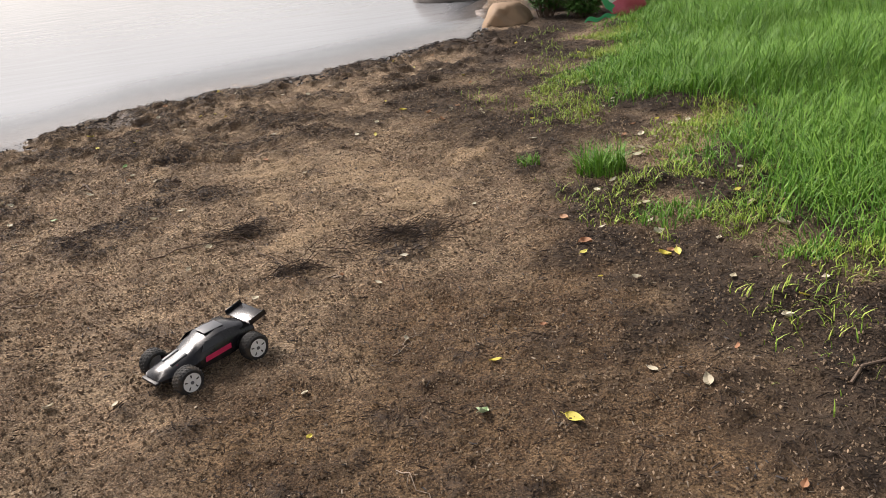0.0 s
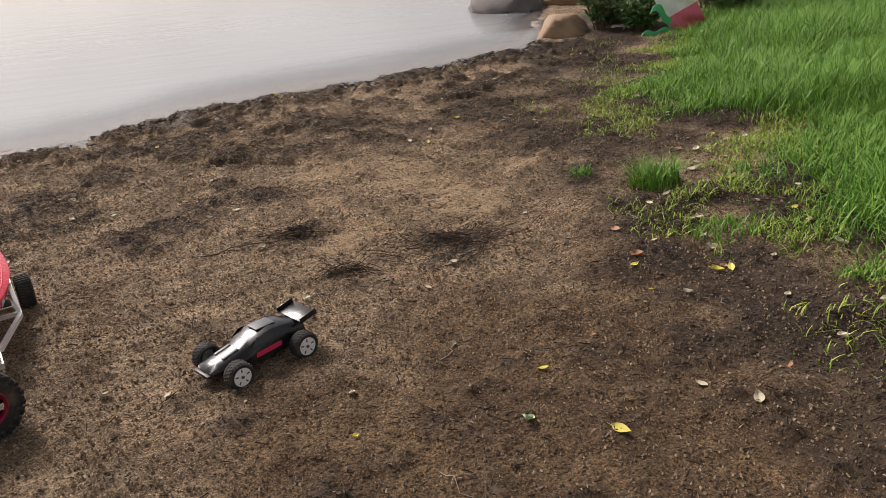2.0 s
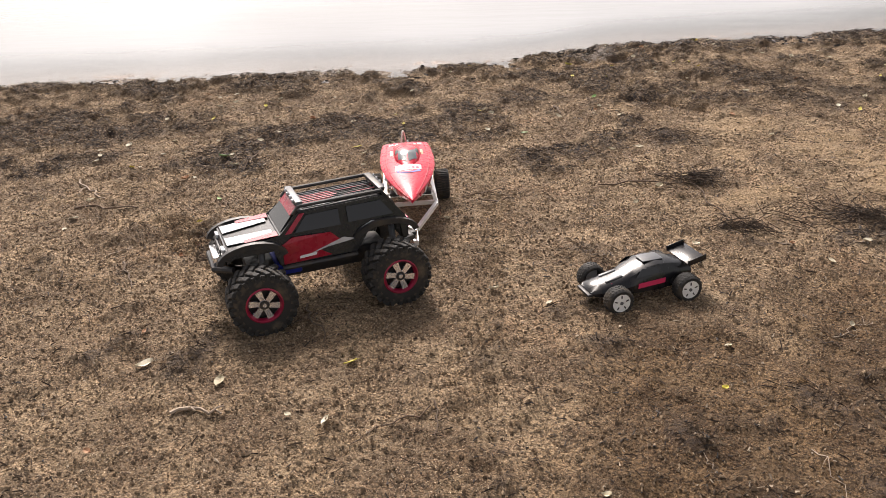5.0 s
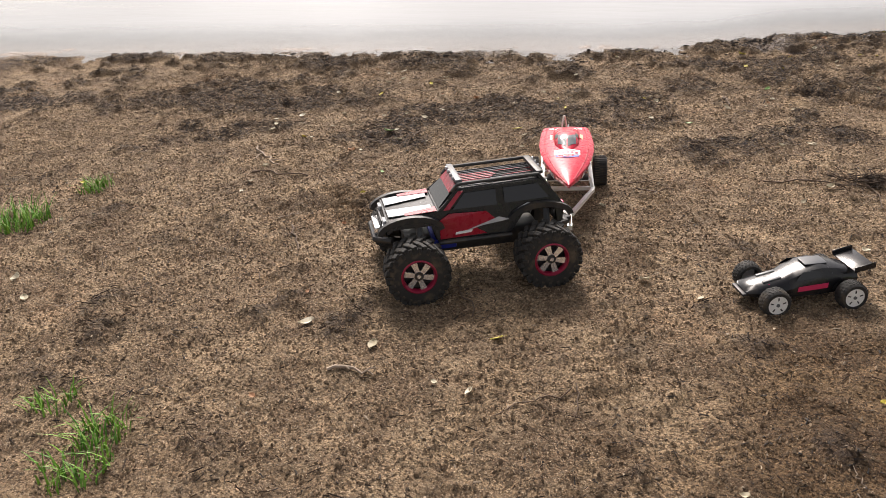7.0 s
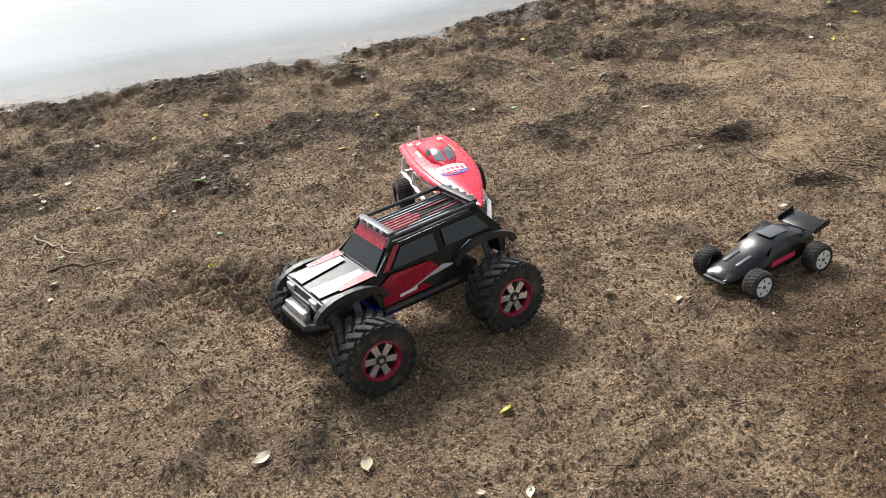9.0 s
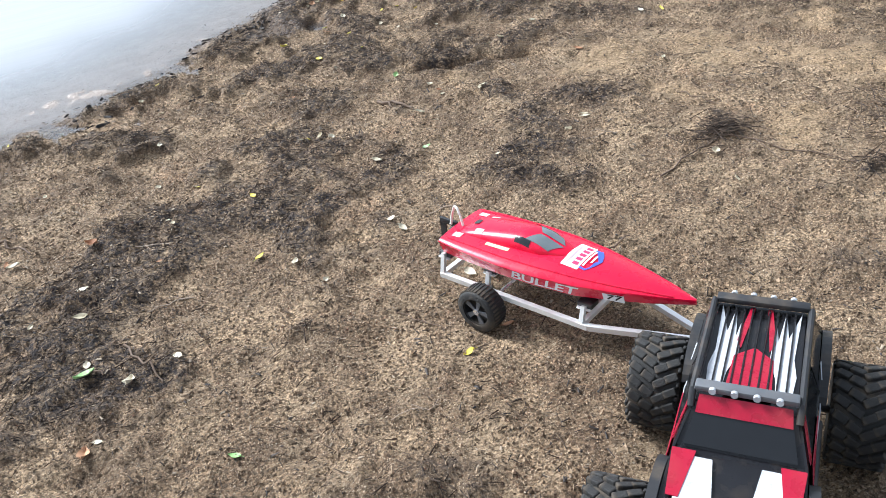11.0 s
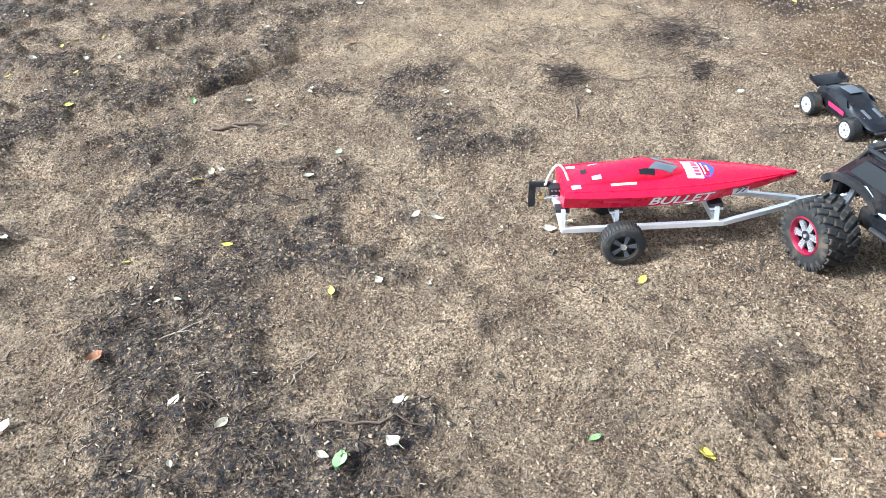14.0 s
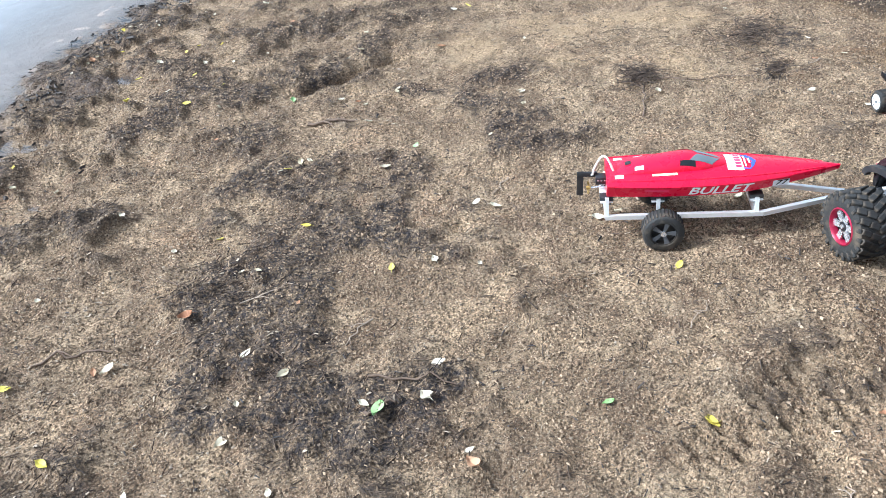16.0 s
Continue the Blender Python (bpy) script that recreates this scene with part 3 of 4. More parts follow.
        deck_sticker("sticker", .075, .098, s * .028, s * .040, WHITE_STICKER, "small white canopy sticker")
    for s in (1, -1):
        pts = []
        for q in np.linspace(0.02, .93, 24):
            x = q * BL
            y = s * hull_b(q) * .80
            pts.append((x, y, deck_z(x, y) + .0004))
        part("deck_strake", b_tube(pts, .0022, 6), RED_GLOSS, hull)
    part("hatch_rim", b_tube([(x, y, max(deck_z(x, y), can_z(x, y)) + .0005) for x, y in ((.02, -.05), (.02, .05), (.17, .056), (.19, .046))], .0012, 5), RED_GLOSS, hull)
    deck_sticker("hatch_slot", .05, .066, -.010, .010, BLACK_PLASTIC, "dark hatch slot", .0015)
    for s in (1, -1):
        def on_side(u, v, d, s=s, cx=.29, cz=.029):
            x = cx - s * u
            z = cz + v
            return Vector((x, s * (side_y(x, z) + .0008 + d), z))
        part("lettering", letters("BULLET", .025, on_side, shear=.3 , width=1.35), WHITE_STICKER, hull, "white block lettering", 0)
        plate = b_plate([(-.022, -.003), (.022, -.003), (.022, .017), (-.022, .017)], .0008, lambda u, v, d, s=s: Vector((.452 - s * u, s * (side_y(.452 - s * u, .034 + v) + .0006 + d), .034 + v)))
        part("number_plate_decal", plate, WHITE_STICKER, hull, "white racing number panel", 0)
        part("lettering", letters("77", .015, lambda u, v, d, s=s: Vector((.452 - s * u, s * (side_y(.452 - s * u, .036 + v) + .0018 + d), .036 + v)), shear=.2, width=1.5), BLACK_GLOSS, hull, "black racing number", 0)
        bar = b_plate([(-.03, 0), (.03, 0), (.03, .006), (-.03, .006)], .0006, lambda u, v, d, s=s: Vector((.13 + u, s * (side_y(.13 + u, .040 + v) + .0008 + d), .040 + v)))
        part("sticker", bar, PINK, hull, "pale pink side sticker", 0)
    # drive at the transom
    drive = part("drive_bracket", b_box((.03, .03, .022), (-.013, 0, .035), .002), BLACK_PLASTIC, boat, "black drive bracket")
    for dy in (-.009, 0, .009):
        b = b_disc(.0025, -.0165, -.0155, 8, (-.012 + dy, 0, .038))
        part("bolt", b, CHROME, drive)
    part("arm", b_box((.055, .007, .014), (-.05, .012, .044), .001), BLACK_PLASTIC, drive)
    part("rudder", b_plate([(-.078, .052), (-.06, .052), (-.062, -.022), (-.080, -.022)], .004, lambda u, v, d: Vector((u, .010 + d, v))), BLACK_PLASTIC, boat, "black rudder blade", 0)
    part("shaft", b_tube([(0, 0, .012), (-.045, 0, .008)], .003), CHROME, boat, "steel drive shaft")
    prop = bmesh.new()
    b_disc(.005, -.006, .006, 10, (0, 0, 0), prop)
    prop.transform(Matrix.Rotation(radians(90), 4, "Z"))
    for i in range(2):
        bl = b_plate([(0, .003), (.008, .008), (.009, .016), (.002, .019), (-.005, .014)], .0015, lambda u, v, d: Vector((d, u, v)))
        bl.transform(Matrix.Rotation(math.pi * i, 4, "X") @ Matrix.Rotation(.5, 4, "Z"))
        join(prop, bl)
    prop.transform(Matrix.Translation((-.047, 0, .008)))
    part("propeller", prop, BRASS, boat, "brass propeller")
    part("hose", b_tube([(.02 - .06 * i / 14, -.014 + .02 * i / 14, .066 + .042 * math.sin(math.pi * min(1, i / 12)) - .02 * (i > 12)) for i in range(15)], .0032), HOSE, boat, "whitish cooling hose")
    return boat


# ---- the trailer ----
def lug_mesh(name, size, bevel):
    me = bpy.data.meshes.new(name)
    own = b_box(size, (0, 0, 0), bevel)
    own.to_mesh(me)
    own.free()
    me.materials.append(RUBBER)
    return me


RIB = lug_mesh("tread_rib", (.004, .04, .003), 0)


def make_trailer(m):
    tr = thing("boat_trailer", m, "bare aluminium two-wheeled model boat trailer", "trailer")
    zr, hw = .076, .085
    for s in (1, -1):
        part("side_rail", b_tube([(-.150, s * hw, zr), (.262, s * hw, zr)], .0062, square=True), ALU, tr)
        part("draw_arm", b_tube([(.262, s * hw, zr), (.489, s * .008, zr + .003)], .0062, square=True), ALU, tr)
        for px, top in ((-.146, .054), (-.01, .047), (.245, .042)):
            part("post", b_tube([(px, s * (hw - .001), zr + .004), (px + .001, s * (hw - .012), zr + top)], .005, square=True), ALU, tr)
        part("axle_bracket", b_plate([(-.022, .004), (.022, .004), (.012, -.032), (-.012, -.032)], .004, lambda u, v, d, s=s: Vector((u, s * (hw + d), zr + v))), ALU, tr, smooth=0)
    part("tongue", b_tube([(.48, 0, zr + .003), (.612, 0, zr + .008)], .0075, square=True), ALU, tr)
    part("hitch_pin", b_tube([(.602, 0, zr - .012), (.602, 0, zr + .048)], .004), CHROME, tr)
    for px in (-.146, .245):
        part("cross_member", b_tube([(px, -hw, zr), (px, hw, zr)], .006, square=True), ALU, tr)
    for px, top in ((-.146, .040), (-.01, .038), (.245, .034)):
        part("bunk", b_box((.034, .150, .004), (px, 0, zr + top), .001), ALU, tr)
        for s in (1, -1):
            part("bunk_pad", b_box((.036, .03, .012), (px, s * .055, zr + top + .007), .002), BLACK_PLASTIC, tr, "black rubber pad")
    part("axle", b_tube([(0, -.12, .054), (0, .12, .054)], .004), CHROME, tr)
    for s in (1, -1):
        y = s * .1225
        r, w = .054, .05
        own = bmesh.new()
        b_lathe([(r * .66, -w / 2), (r * .9, -w / 2), (r * .985, -w * .42), (r, -w * .25), (r, w * .25), (r * .985, w * .42), (r * .9, w / 2), (r * .66, w / 2)], 36, own, (0, y, r))
        wheel = part("wheel", own, RUBBER, tr, "black ribbed rubber tyre", 50)
        for i in range(36):
            a = 2 * math.pi * i / 36
            rib = new("tread_rib", RIB)
            rib.parent = wheel
            rib.matrix_local = Matrix.Translation((math.cos(a) * r, y, r + math.sin(a) * r)) @ Matrix.Rotation(math.pi / 2 - a, 4, "Y")
        rim = bmesh.new()
        b_lathe([(r * .67, -w * .44), (r * .67, w * .44), (r * .60, w * .44), (r * .60, -w * .44)], 32, rim, (0, y, r))
        b_disc(r * .62, y - s * .003 - .0, y + s * .003, 28, (0, 0, r), rim)
        part("rim", rim, BLACK_PLASTIC, wheel, "black rim")
        for i in range(5):
            a = 2 * math.pi * i / 5 + .3
            sp = b_plate([(-.003, .006), (.003, .006), (.007, r * .6), (-.007, r * .6)], .003, lambda u, v, d, a=a: Vector((u * math.cos(a) + v * math.sin(a), y + s * (w * .34 + d), r - u * math.sin(a) + v * math.cos(a))))
            part("spoke", sp, GREY_PLASTIC, wheel, "dark grey spoke", 0)
        part("hub", b_disc(.008, y + s * w * .3, y + s * w * .46, 12, (0, 0, r)), CHROME, wheel, "chrome hub nut")
    return tr


# ---- the truck ----
LUG, SIDE_LUG = lug_mesh("tread_lug", (.015, .025, .011), .0025), lug_mesh("side_lug", (.010, .006, .020), .002)


def truck_wheel(parent, x, y, s):
    r, w = .088, .095
    own = bmesh.new()
    b_lathe([(r * .55, -w * .46), (r * .82, -w * .5), (r * .93, -w * .44), (r * .955, -w * .2), (r * .955, w * .2), (r * .93, w * .44), (r * .82, w * .5), (r * .55, w * .46)], 40, own, (x, y, r))
    wheel = part("wheel", own, RUBBER, parent, "chunky black rubber tyre", 40)
    for i in range(20):
        for row, off in ((-.33, 0), (-.1, .5), (.13, .15), (.34, .6)):
            a = 2 * math.pi * (i + off) / 20
            lug = new("tread_lug", LUG)
            lug.parent = wheel
            lug.matrix_local = Matrix.Translation((x + math.cos(a) * r * .97, y + row * w, r + math.sin(a) * r * .97)) @ Matrix.Rotation(math.pi / 2 - a, 4, "Y") @ Matrix.Rotation(.5 if row > 0 else (-.5 if row < 0 else 0), 4, "Z")
        for sd in (-1, 1):
            a = 2 * math.pi * (i + .25) / 20
            lug = new("side_lug", SIDE_LUG)
            lug.parent = wheel
            lug.matrix_local = Matrix.Translation((x + math.cos(a) * r * .88, y + sd * w * .47, r + math.sin(a) * r * .88)) @ Matrix.Rotation(math.pi / 2 - a, 4, "Y")
    ring = b_lathe([(r * .56, w * .30 * s), (r * .57, w * .47 * s), (r * .53, w * .49 * s), (r * .47, w * .42 * s), (r * .47, w * .30 * s)], 36, None, (x, y, r))
    part("rim_ring", ring, RIM_RED, wheel, "crimson rim ring")
    part("rim_barrel", b_disc(r * .5, y + s * w * .12, y + s * w * .2, 32, (x, 0, r)), BLACK_PLASTIC, wheel)
    for i in range(6):
        a = 2 * math.pi * i / 6 + .2
        sp = b_plate([(-.006, .008), (.006, .008), (.013, r * .47), (-.005, r * .48)], .006, lambda u, v, d, a=a: Vector((x + u * math.cos(a) + v * math.sin(a), y + s * (w * .34 + d), r - u * math.sin(a) + v * math.cos(a))))
        part("spoke", sp, CHROME, wheel, "chrome spoke", 0)
    part("hub", b_disc(.013, y + s * w * .3, y + s * w * .42, 14, (x, 0, r)), BLACK_PLASTIC, wheel)
    part("hub_nut", b_disc(.006, y + s * w * .42, y + s * w * .45, 6, (x, 0, r)), CHROME, wheel)


def make_truck(m):
    tk = thing("model_truck", m, "black and crimson model monster truck with muddy tyres", "model truck")
    for x in (.1875, -.1875):
        for s in (1, -1):
            truck_wheel(tk, x, s * .172, s)
            part("suspension_arm", b_tube([(x, s * .05, .095), (x, s * .135, .088)], .007), BLACK_PLASTIC, tk)
            part("shock", b_tube([(x - .03, s * .06, .18), (x - .02, s * .11, .10)], .009), GREY_PLASTIC, tk, "grey shock absorber")
        part("axle", b_tube([(x, -.13, .088), (x, .13, .088)], .005), CHROME, tk)
    part("chassis", b_box((.40, .105, .05), (0, 0, .105), .008), BLACK_PLASTIC, tk)
    part("battery_cover", b_box((.07, .17, .035), (.09, 0, .12), .006), BLUE, tk, "blue chassis plate")
    # body shell: outline along the side, drawn in towards the roof
    low, mid, top = .135, .205, .282

    def half(z):
        return float(np.interp(z, [low, mid, top - .01, top], [.100, .104, .080, .074]))

    def shell(outline, name, material, label="", inset=0.0):
        own = bmesh.new()
        sides = []
        for s in (1, -1):
            sides.append([own.verts.new((x, s * (half(z) - inset), z)) for x, z in outline])
        a, c = sides
        own.faces.new(a)
        own.faces.new(c[::-1])
        k = len(a)
        for i in range(k):
            own.faces.new((a[i], a[(i + 1) % k], c[(i + 1) % k], c[i]))
        bmesh.ops.bevel(own, geom=[e for e in own.edges if abs((e.verts[0].co - e.verts[1].co).y) < .05 or True], offset=.004, segments=2, affect="EDGES")
        return part(name, own, material, tk, label, 30)

    body = shell([(-.255, .15), (-.235, .15), (-.235, .205), (-.14, .205), (-.105, .135), (.115, .135), (.125, .19), (.235, .19), (.255, .165), (.262, .19), (.25, .212), (.105, .222), (.05, .278), (-.20, .284), (-.245, .225), (-.258, .205)], "body", BLACK_GLOSS)

    def on_side(s, lift=.0012):
        return lambda u, v, d: Vector((u, s * (half(v) + lift + d), v))

    for s in (1, -1):
        part("door_panel", b_plate([(.105, .142), (-.03, .145), (.0, .165), (-.055, .188), (-.03, .212), (.075, .216), (.105, .2)], .0015, on_side(s)), RED_PAINT, body, "crimson painted door", 0)
        part("flash", b_plate([(-.065, .192), (.04, .158), (-.02, .172), (-.10, .181)], .0016, on_side(s, .003)), SILVER_PAINT, body, "silver-white flash", 0)
        part("flash", b_plate([(-.12, .21), (-.20, .213), (-.225, .200), (-.15, .222)], .0016, on_side(s, .002)), SILVER_PAINT, body, "silver-white flash", 0)
        part("pillar_panel", b_plate([(.092, .226), (.045, .272), (.030, .272), (.075, .226)], .0015, on_side(s)), RED_PAINT, body, "crimson windscreen pillar", 0)
        part("side_window", b_plate([(.066, .226), (.028, .266), (-.062, .268), (-.062, .226)], .0015, on_side(s)), GLASS_DARK, body, "dark tinted window", 0)
        part("rear_window", b_plate([(-.085, .228), (-.085, .269), (-.185, .270), (-.215, .230)], .0015, on_side(s)), GLASS_DARK, body, "dark tinted window", 0)
        part("name_bars", b_plate([(.062, .152), (.015, .155), (.012, .163), (.060, .160)], .001, on_side(s, .004)), WHITE_STICKER, body, "white sticker bar", 0)
        for x in (.1875, -.1875):
            pts = [(x + .088 * math.cos(a), s * .108, .175 + .04 * math.sin(a)) for a in np.linspace(.05, math.pi - .05, 12)]
            part("fender_flare", b_tube(pts, .008, square=True), BLACK_PLASTIC, body, "matt black fender flare", 0)
        part("roof_rail", b_tube([(.062, s * .078, .272), (.045, s * .078, .292), (-.19, s * .078, .296), (-.215, s * .08, .262)], .0055), BLACK_PLASTIC, tk)
        part("sill_bar", b_tube([(.11, s * .108, .134), (-.10, s * .108, .134)], .007), BLACK_PLASTIC, tk)
        part("headlight", b_box((.012, .035, .02), (.256, s * .06, .198), .003), LENS, body, "clear headlight")
        part("tail_light", b_box((.008, .022, .03), (-.257, s * .085, .195), .003), PINK, body, "red tail lamp")
        part("hood_stripe", b_plate([(.245, .02), (.245, .075), (.12, .088), (.12, .035)], .0012, lambda u, v, d, s=s: Vector((u, s * v, .2255 - (u - .105) * .069 + d))), SILVER_PAINT, body, "silver hood panel", 0)
        part("hood_stripe", b_plate([(.20, .072), (.20, .09), (.11, .096), (.11, .06)], .0012, lambda u, v, d, s=s: Vector((u, s * v, .2268 - (u - .105) * .069 + d))), RED_PAINT, body, "crimson hood flash", 0)
        # roof flashes
        part("roof_flash", b_plate([(.03, .040), (.03, .062), (-.03, .066), (-.07, .060), (-.19, .064), (-.12, .048), (-.19, .040), (-.11, .033), (-.17, .026), (-.06, .024), (-.02, .036)], .0012, lambda u, v, d, s=s: Vector((u, s * v, .2795 - u * .024 + d + .001))), SILVER_PAINT, body, "white roof flash", 0)
        part("roof_flash", b_plate([(-.08, .022), (-.10, .030), (-.19, .018), (-.19, .010)], .0012, lambda u, v, d, s=s: Vector((u, s * v, .2795 - u * .024 + d + .0016))), RED_PAINT, body, "crimson roof flash", 0)
    part("roof_flash", b_plate([(.035, -.035), (.035, .035), (-.06, .030), (-.085, 0), (-.06, -.030)], .0012, lambda u, v, d: Vector((u, v, .2795 - u * .024 + d + .0022))), RED_PAINT, body, "crimson roof panel", 0)
    for k in range(-4, 5):
        part("roof_rib", b_tube([(.03, k * .0135, .2825), (-.185, k * .0135, .2875)], .0016, 6), BLACK_GLOSS, body)
    part("windscreen", b_plate([(.100, -.082), (.100, .082), (.056, .068), (.056, -.068)], .002, lambda u, v, d: Vector((u + d, v, .2235 + (.105 - u) * 1.02 + d))), GLASS_DARK, body, "dark windscreen", 0)
    part("visor", b_plate([(.066, -.070), (.066, .070), (.046, .067), (.046, -.067)], .003, lambda u, v, d: Vector((u + d, v, .2245 + (.105 - u) * 1.02 + d))), RED_PAINT, body, "crimson strip over the windscreen", 0)
    part("rear_pane", b_plate([(.23, -.07), (.23, .07), (.27, .062), (.27, -.062)], .002, lambda u, v, d: Vector((-.243 + (u - .225) * .75 - d, v, u))), GLASS_DARK, body, "dark rear window", 0)
    for x in (.04, -.195):
        bar = part("light_bar", b_box((.020, .15, .011), (x, 0, .298), .003), BLACK_PLASTIC if x < 0 else GREY_PLASTIC, tk, "grey roof light bar")
        for k in (-1.5, -.5, .5, 1.5):
            lamp = b_disc(.0055, -.003, .003, 14)
            lamp.transform(Matrix.Translation((x + math.copysign(.012, x), k * .032, .300)) @ Matrix.Rotation(radians(90), 4, "Z"))
            part("lamp", lamp, LENS, bar, "round clear lamp")
    fb = part("front_bumper", b_tube([(.24, -.09, .15), (.285, -.06, .15), (.285, .06, .15), (.24, .09, .15)], .010), BLACK_PLASTIC, tk)
    part("skid_plate", b_box((.02, .10, .03), (.275, 0, .165), .004), CHROME, fb, "chrome skid plate")
    part("grille", b_box((.006, .10, .022), (.262, 0, .187), .002), BLACK_PLASTIC, body)
    rb = part("rear_bumper", b_tube([(-.22, -.09, .135), (-.275, -.07, .135), (-.275, .07, .135), (-.22, .09, .135)], .009), BLACK_PLASTIC, tk)
    part("hitch", b_box((.05, .02, .012), (-.285, 0, .118), .002), BLACK_PLASTIC, rb)
    return tk


# ---- the buggy ----
def make_buggy(m):
    bg = thing("model_buggy", m, "small black model buggy with white wheels on the soil", "model buggy")
    wb, ht, r, w = .102, .082, .0365, .040
    for x in (wb, -wb):
        for s in (1, -1):
            own = b_lathe([(r * .7, -w / 2), (r * .9, -w / 2), (r, -w * .36), (r * 1.01, 0), (r, w * .36), (r * .9, w / 2), (r * .7, w / 2)], 32, None, (x, s * ht, r))
            for i in range(24):
                a = 2 * math.pi * i / 24
                for row in (-.25, .0, .25):
                    aa = a + (row != 0) * math.pi / 24
                    b_box((.004, w * .2, .003), (0, 0, 0), 0, Matrix.Translation((x + math.cos(aa) * r, s * ht + row * w, r + math.sin(aa) * r)) @ Matrix.Rotation(math.pi / 2 - aa, 4, "Y"), own)
            wheel = part("wheel", own, RUBBER, bg, "brown-dusted black tyre", 50)
            part("rim", b_disc(r * .72, s * (ht + w * .30), s * (ht + w * .47), 28, (x, 0, r)), WHITE_PLASTIC, wheel, "white dish rim")
            for i in range(5):
                a = 2 * math.pi * i / 5
                sl = b_plate([(-.0016, r * .35), (.0016, r * .35), (.0016, r * .58), (-.0016, r * .58)], .0008, lambda u, v, d, a=a: Vector((x + u * math.cos(a) + v * math.sin(a), s * (ht + w * .475 + d), r - u * math.sin(a) + v * math.cos(a))))
                part("rim_slot", sl, BLACK_PLASTIC, wheel, "dark slot in the rim", 0)
            part("hub_nut", b_disc(.005, s * (ht + w * .46), s * (ht + w * .52), 6, (x, 0, r)), GREY_PLASTIC, wheel)
            for dx in (-.012, .012):
                part("suspension_arm", b_tube([(x + dx, s * .02, .032), (x, s * .065, .036)], .0035), BLUE if x > 0 else BLACK_PLASTIC, bg)
            part("spring", b_tube([(x - .006, s * .03, .06), (x - .004, s * .052, .04)], .005), PINK, bg, "red shock spring")
    part("chassis", b_box((.24, .045, .012), (0, 0, .03), .003), BLUE, bg, "blue chassis tub")
    own = bmesh.new()
    rings = []
    for x, hw, z0, z1 in ((.158, .030, .038, .046), (.150, .040, .036, .053), (.128, .047, .034, .060), (.09, .051, .032, .068), (.055, .053, .031, .075), (.03, .055, .031, .087), (.0, .056, .031, .100), (-.035, .056, .031, .105), (-.075, .053, .033, .101), (-.11, .047, .041, .090), (-.14, .040, .050, .080)):
        prof = [(hw * .97, z0), (hw, z0 + (z1 - z0) * .45), (hw * .87, z0 + (z1 - z0) * .70), (hw * .74, z1 - .005), (hw * .42, z1)]
        ring = prof + [(-y, z) for y, z in prof[::-1]]
        rings.append([own.verts.new((x, y, z)) for y, z in ring])
    for a, c in zip(rings, rings[1:]):
        for j in range(len(a)):
            own.faces.new((a[j], a[(j + 1) % len(a)], c[(j + 1) % len(a)], c[j]))
    own.faces.new(rings[0])
    own.faces.new(rings[-1][::-1])
    shell_ob = part("body_shell", own, BLACK_GLOSS, bg, "glossy black body shell", 32)
    for s in (1, -1):
        part("sticker", b_plate([(.03, .045), (-.05, .05), (-.052, .064), (.028, .059)], .001, lambda u, v, d: Vector((u, s * (.0566 + d), v))), PINK, shell_ob, "crimson side sticker", 0)
        part("side_window", b_plate([(.035, .075), (-.035, .080), (-.03, .096), (.015, .095)], .001, lambda u, v, d: Vector((u, s * (.0530 - (v - .075) * .42 + d), v))), GLASS_DARK, shell_ob, "dark side window", 0)
        part("hood_scoop", b_box((.05, .010, .005), (.085, s * .020, .069), .002, Matrix.Rotation(.2, 4, "Y")), GREY_PLASTIC, shell_ob)
        part("wing_mount", b_tube([(-.12, s * .014, .07), (-.142, s * .016, .092)], .003), BLACK_PLASTIC, bg)
    part("roof_panel", b_box((.06, .046, .002), (-.03, 0, .105), .001), GREY_PLASTIC, shell_ob, "grey roof panel")
    own = b_box((.056, .112, .003), (-.146, 0, .094), .001, Matrix.Rotation(.22, 4, "Y"))
    wing = part("wing", own, BLACK_GLOSS, bg, "black rear wing")
    for y in (-.056, .056):
        part("wing_fin", b_box((.056, .003, .016), (-.146, y, .097), .001, Matrix.Rotation(.22, 4, "Y")), BLACK_GLOSS, wing)
    part("bumper", b_box((.018, .07, .008), (.158, 0, .038), .003), BLACK_PLASTIC, bg)
    return bg


# ---- the models on the beach ----
TRAILER = (-0.045, 2.23, -66.0)
make_trailer(pose(TRAILER[0], TRAILER[1], 0.0, 0, 0, TRAILER[2]))
_c, _s = math.cos(radians(TRAILER[2])), math.sin(radians(TRAILER[2]))
make_boat(pose(TRAILER[0] - .146 * _c, TRAILER[1] - .146 * _s, .114, 0, 0.8, TRAILER[2]))
make_truck(pose(-0.034, 1.477, -0.002, 0, 0, -139))
make_buggy(pose(.86, 1.658, -0.002, 0, 0, -143.7))


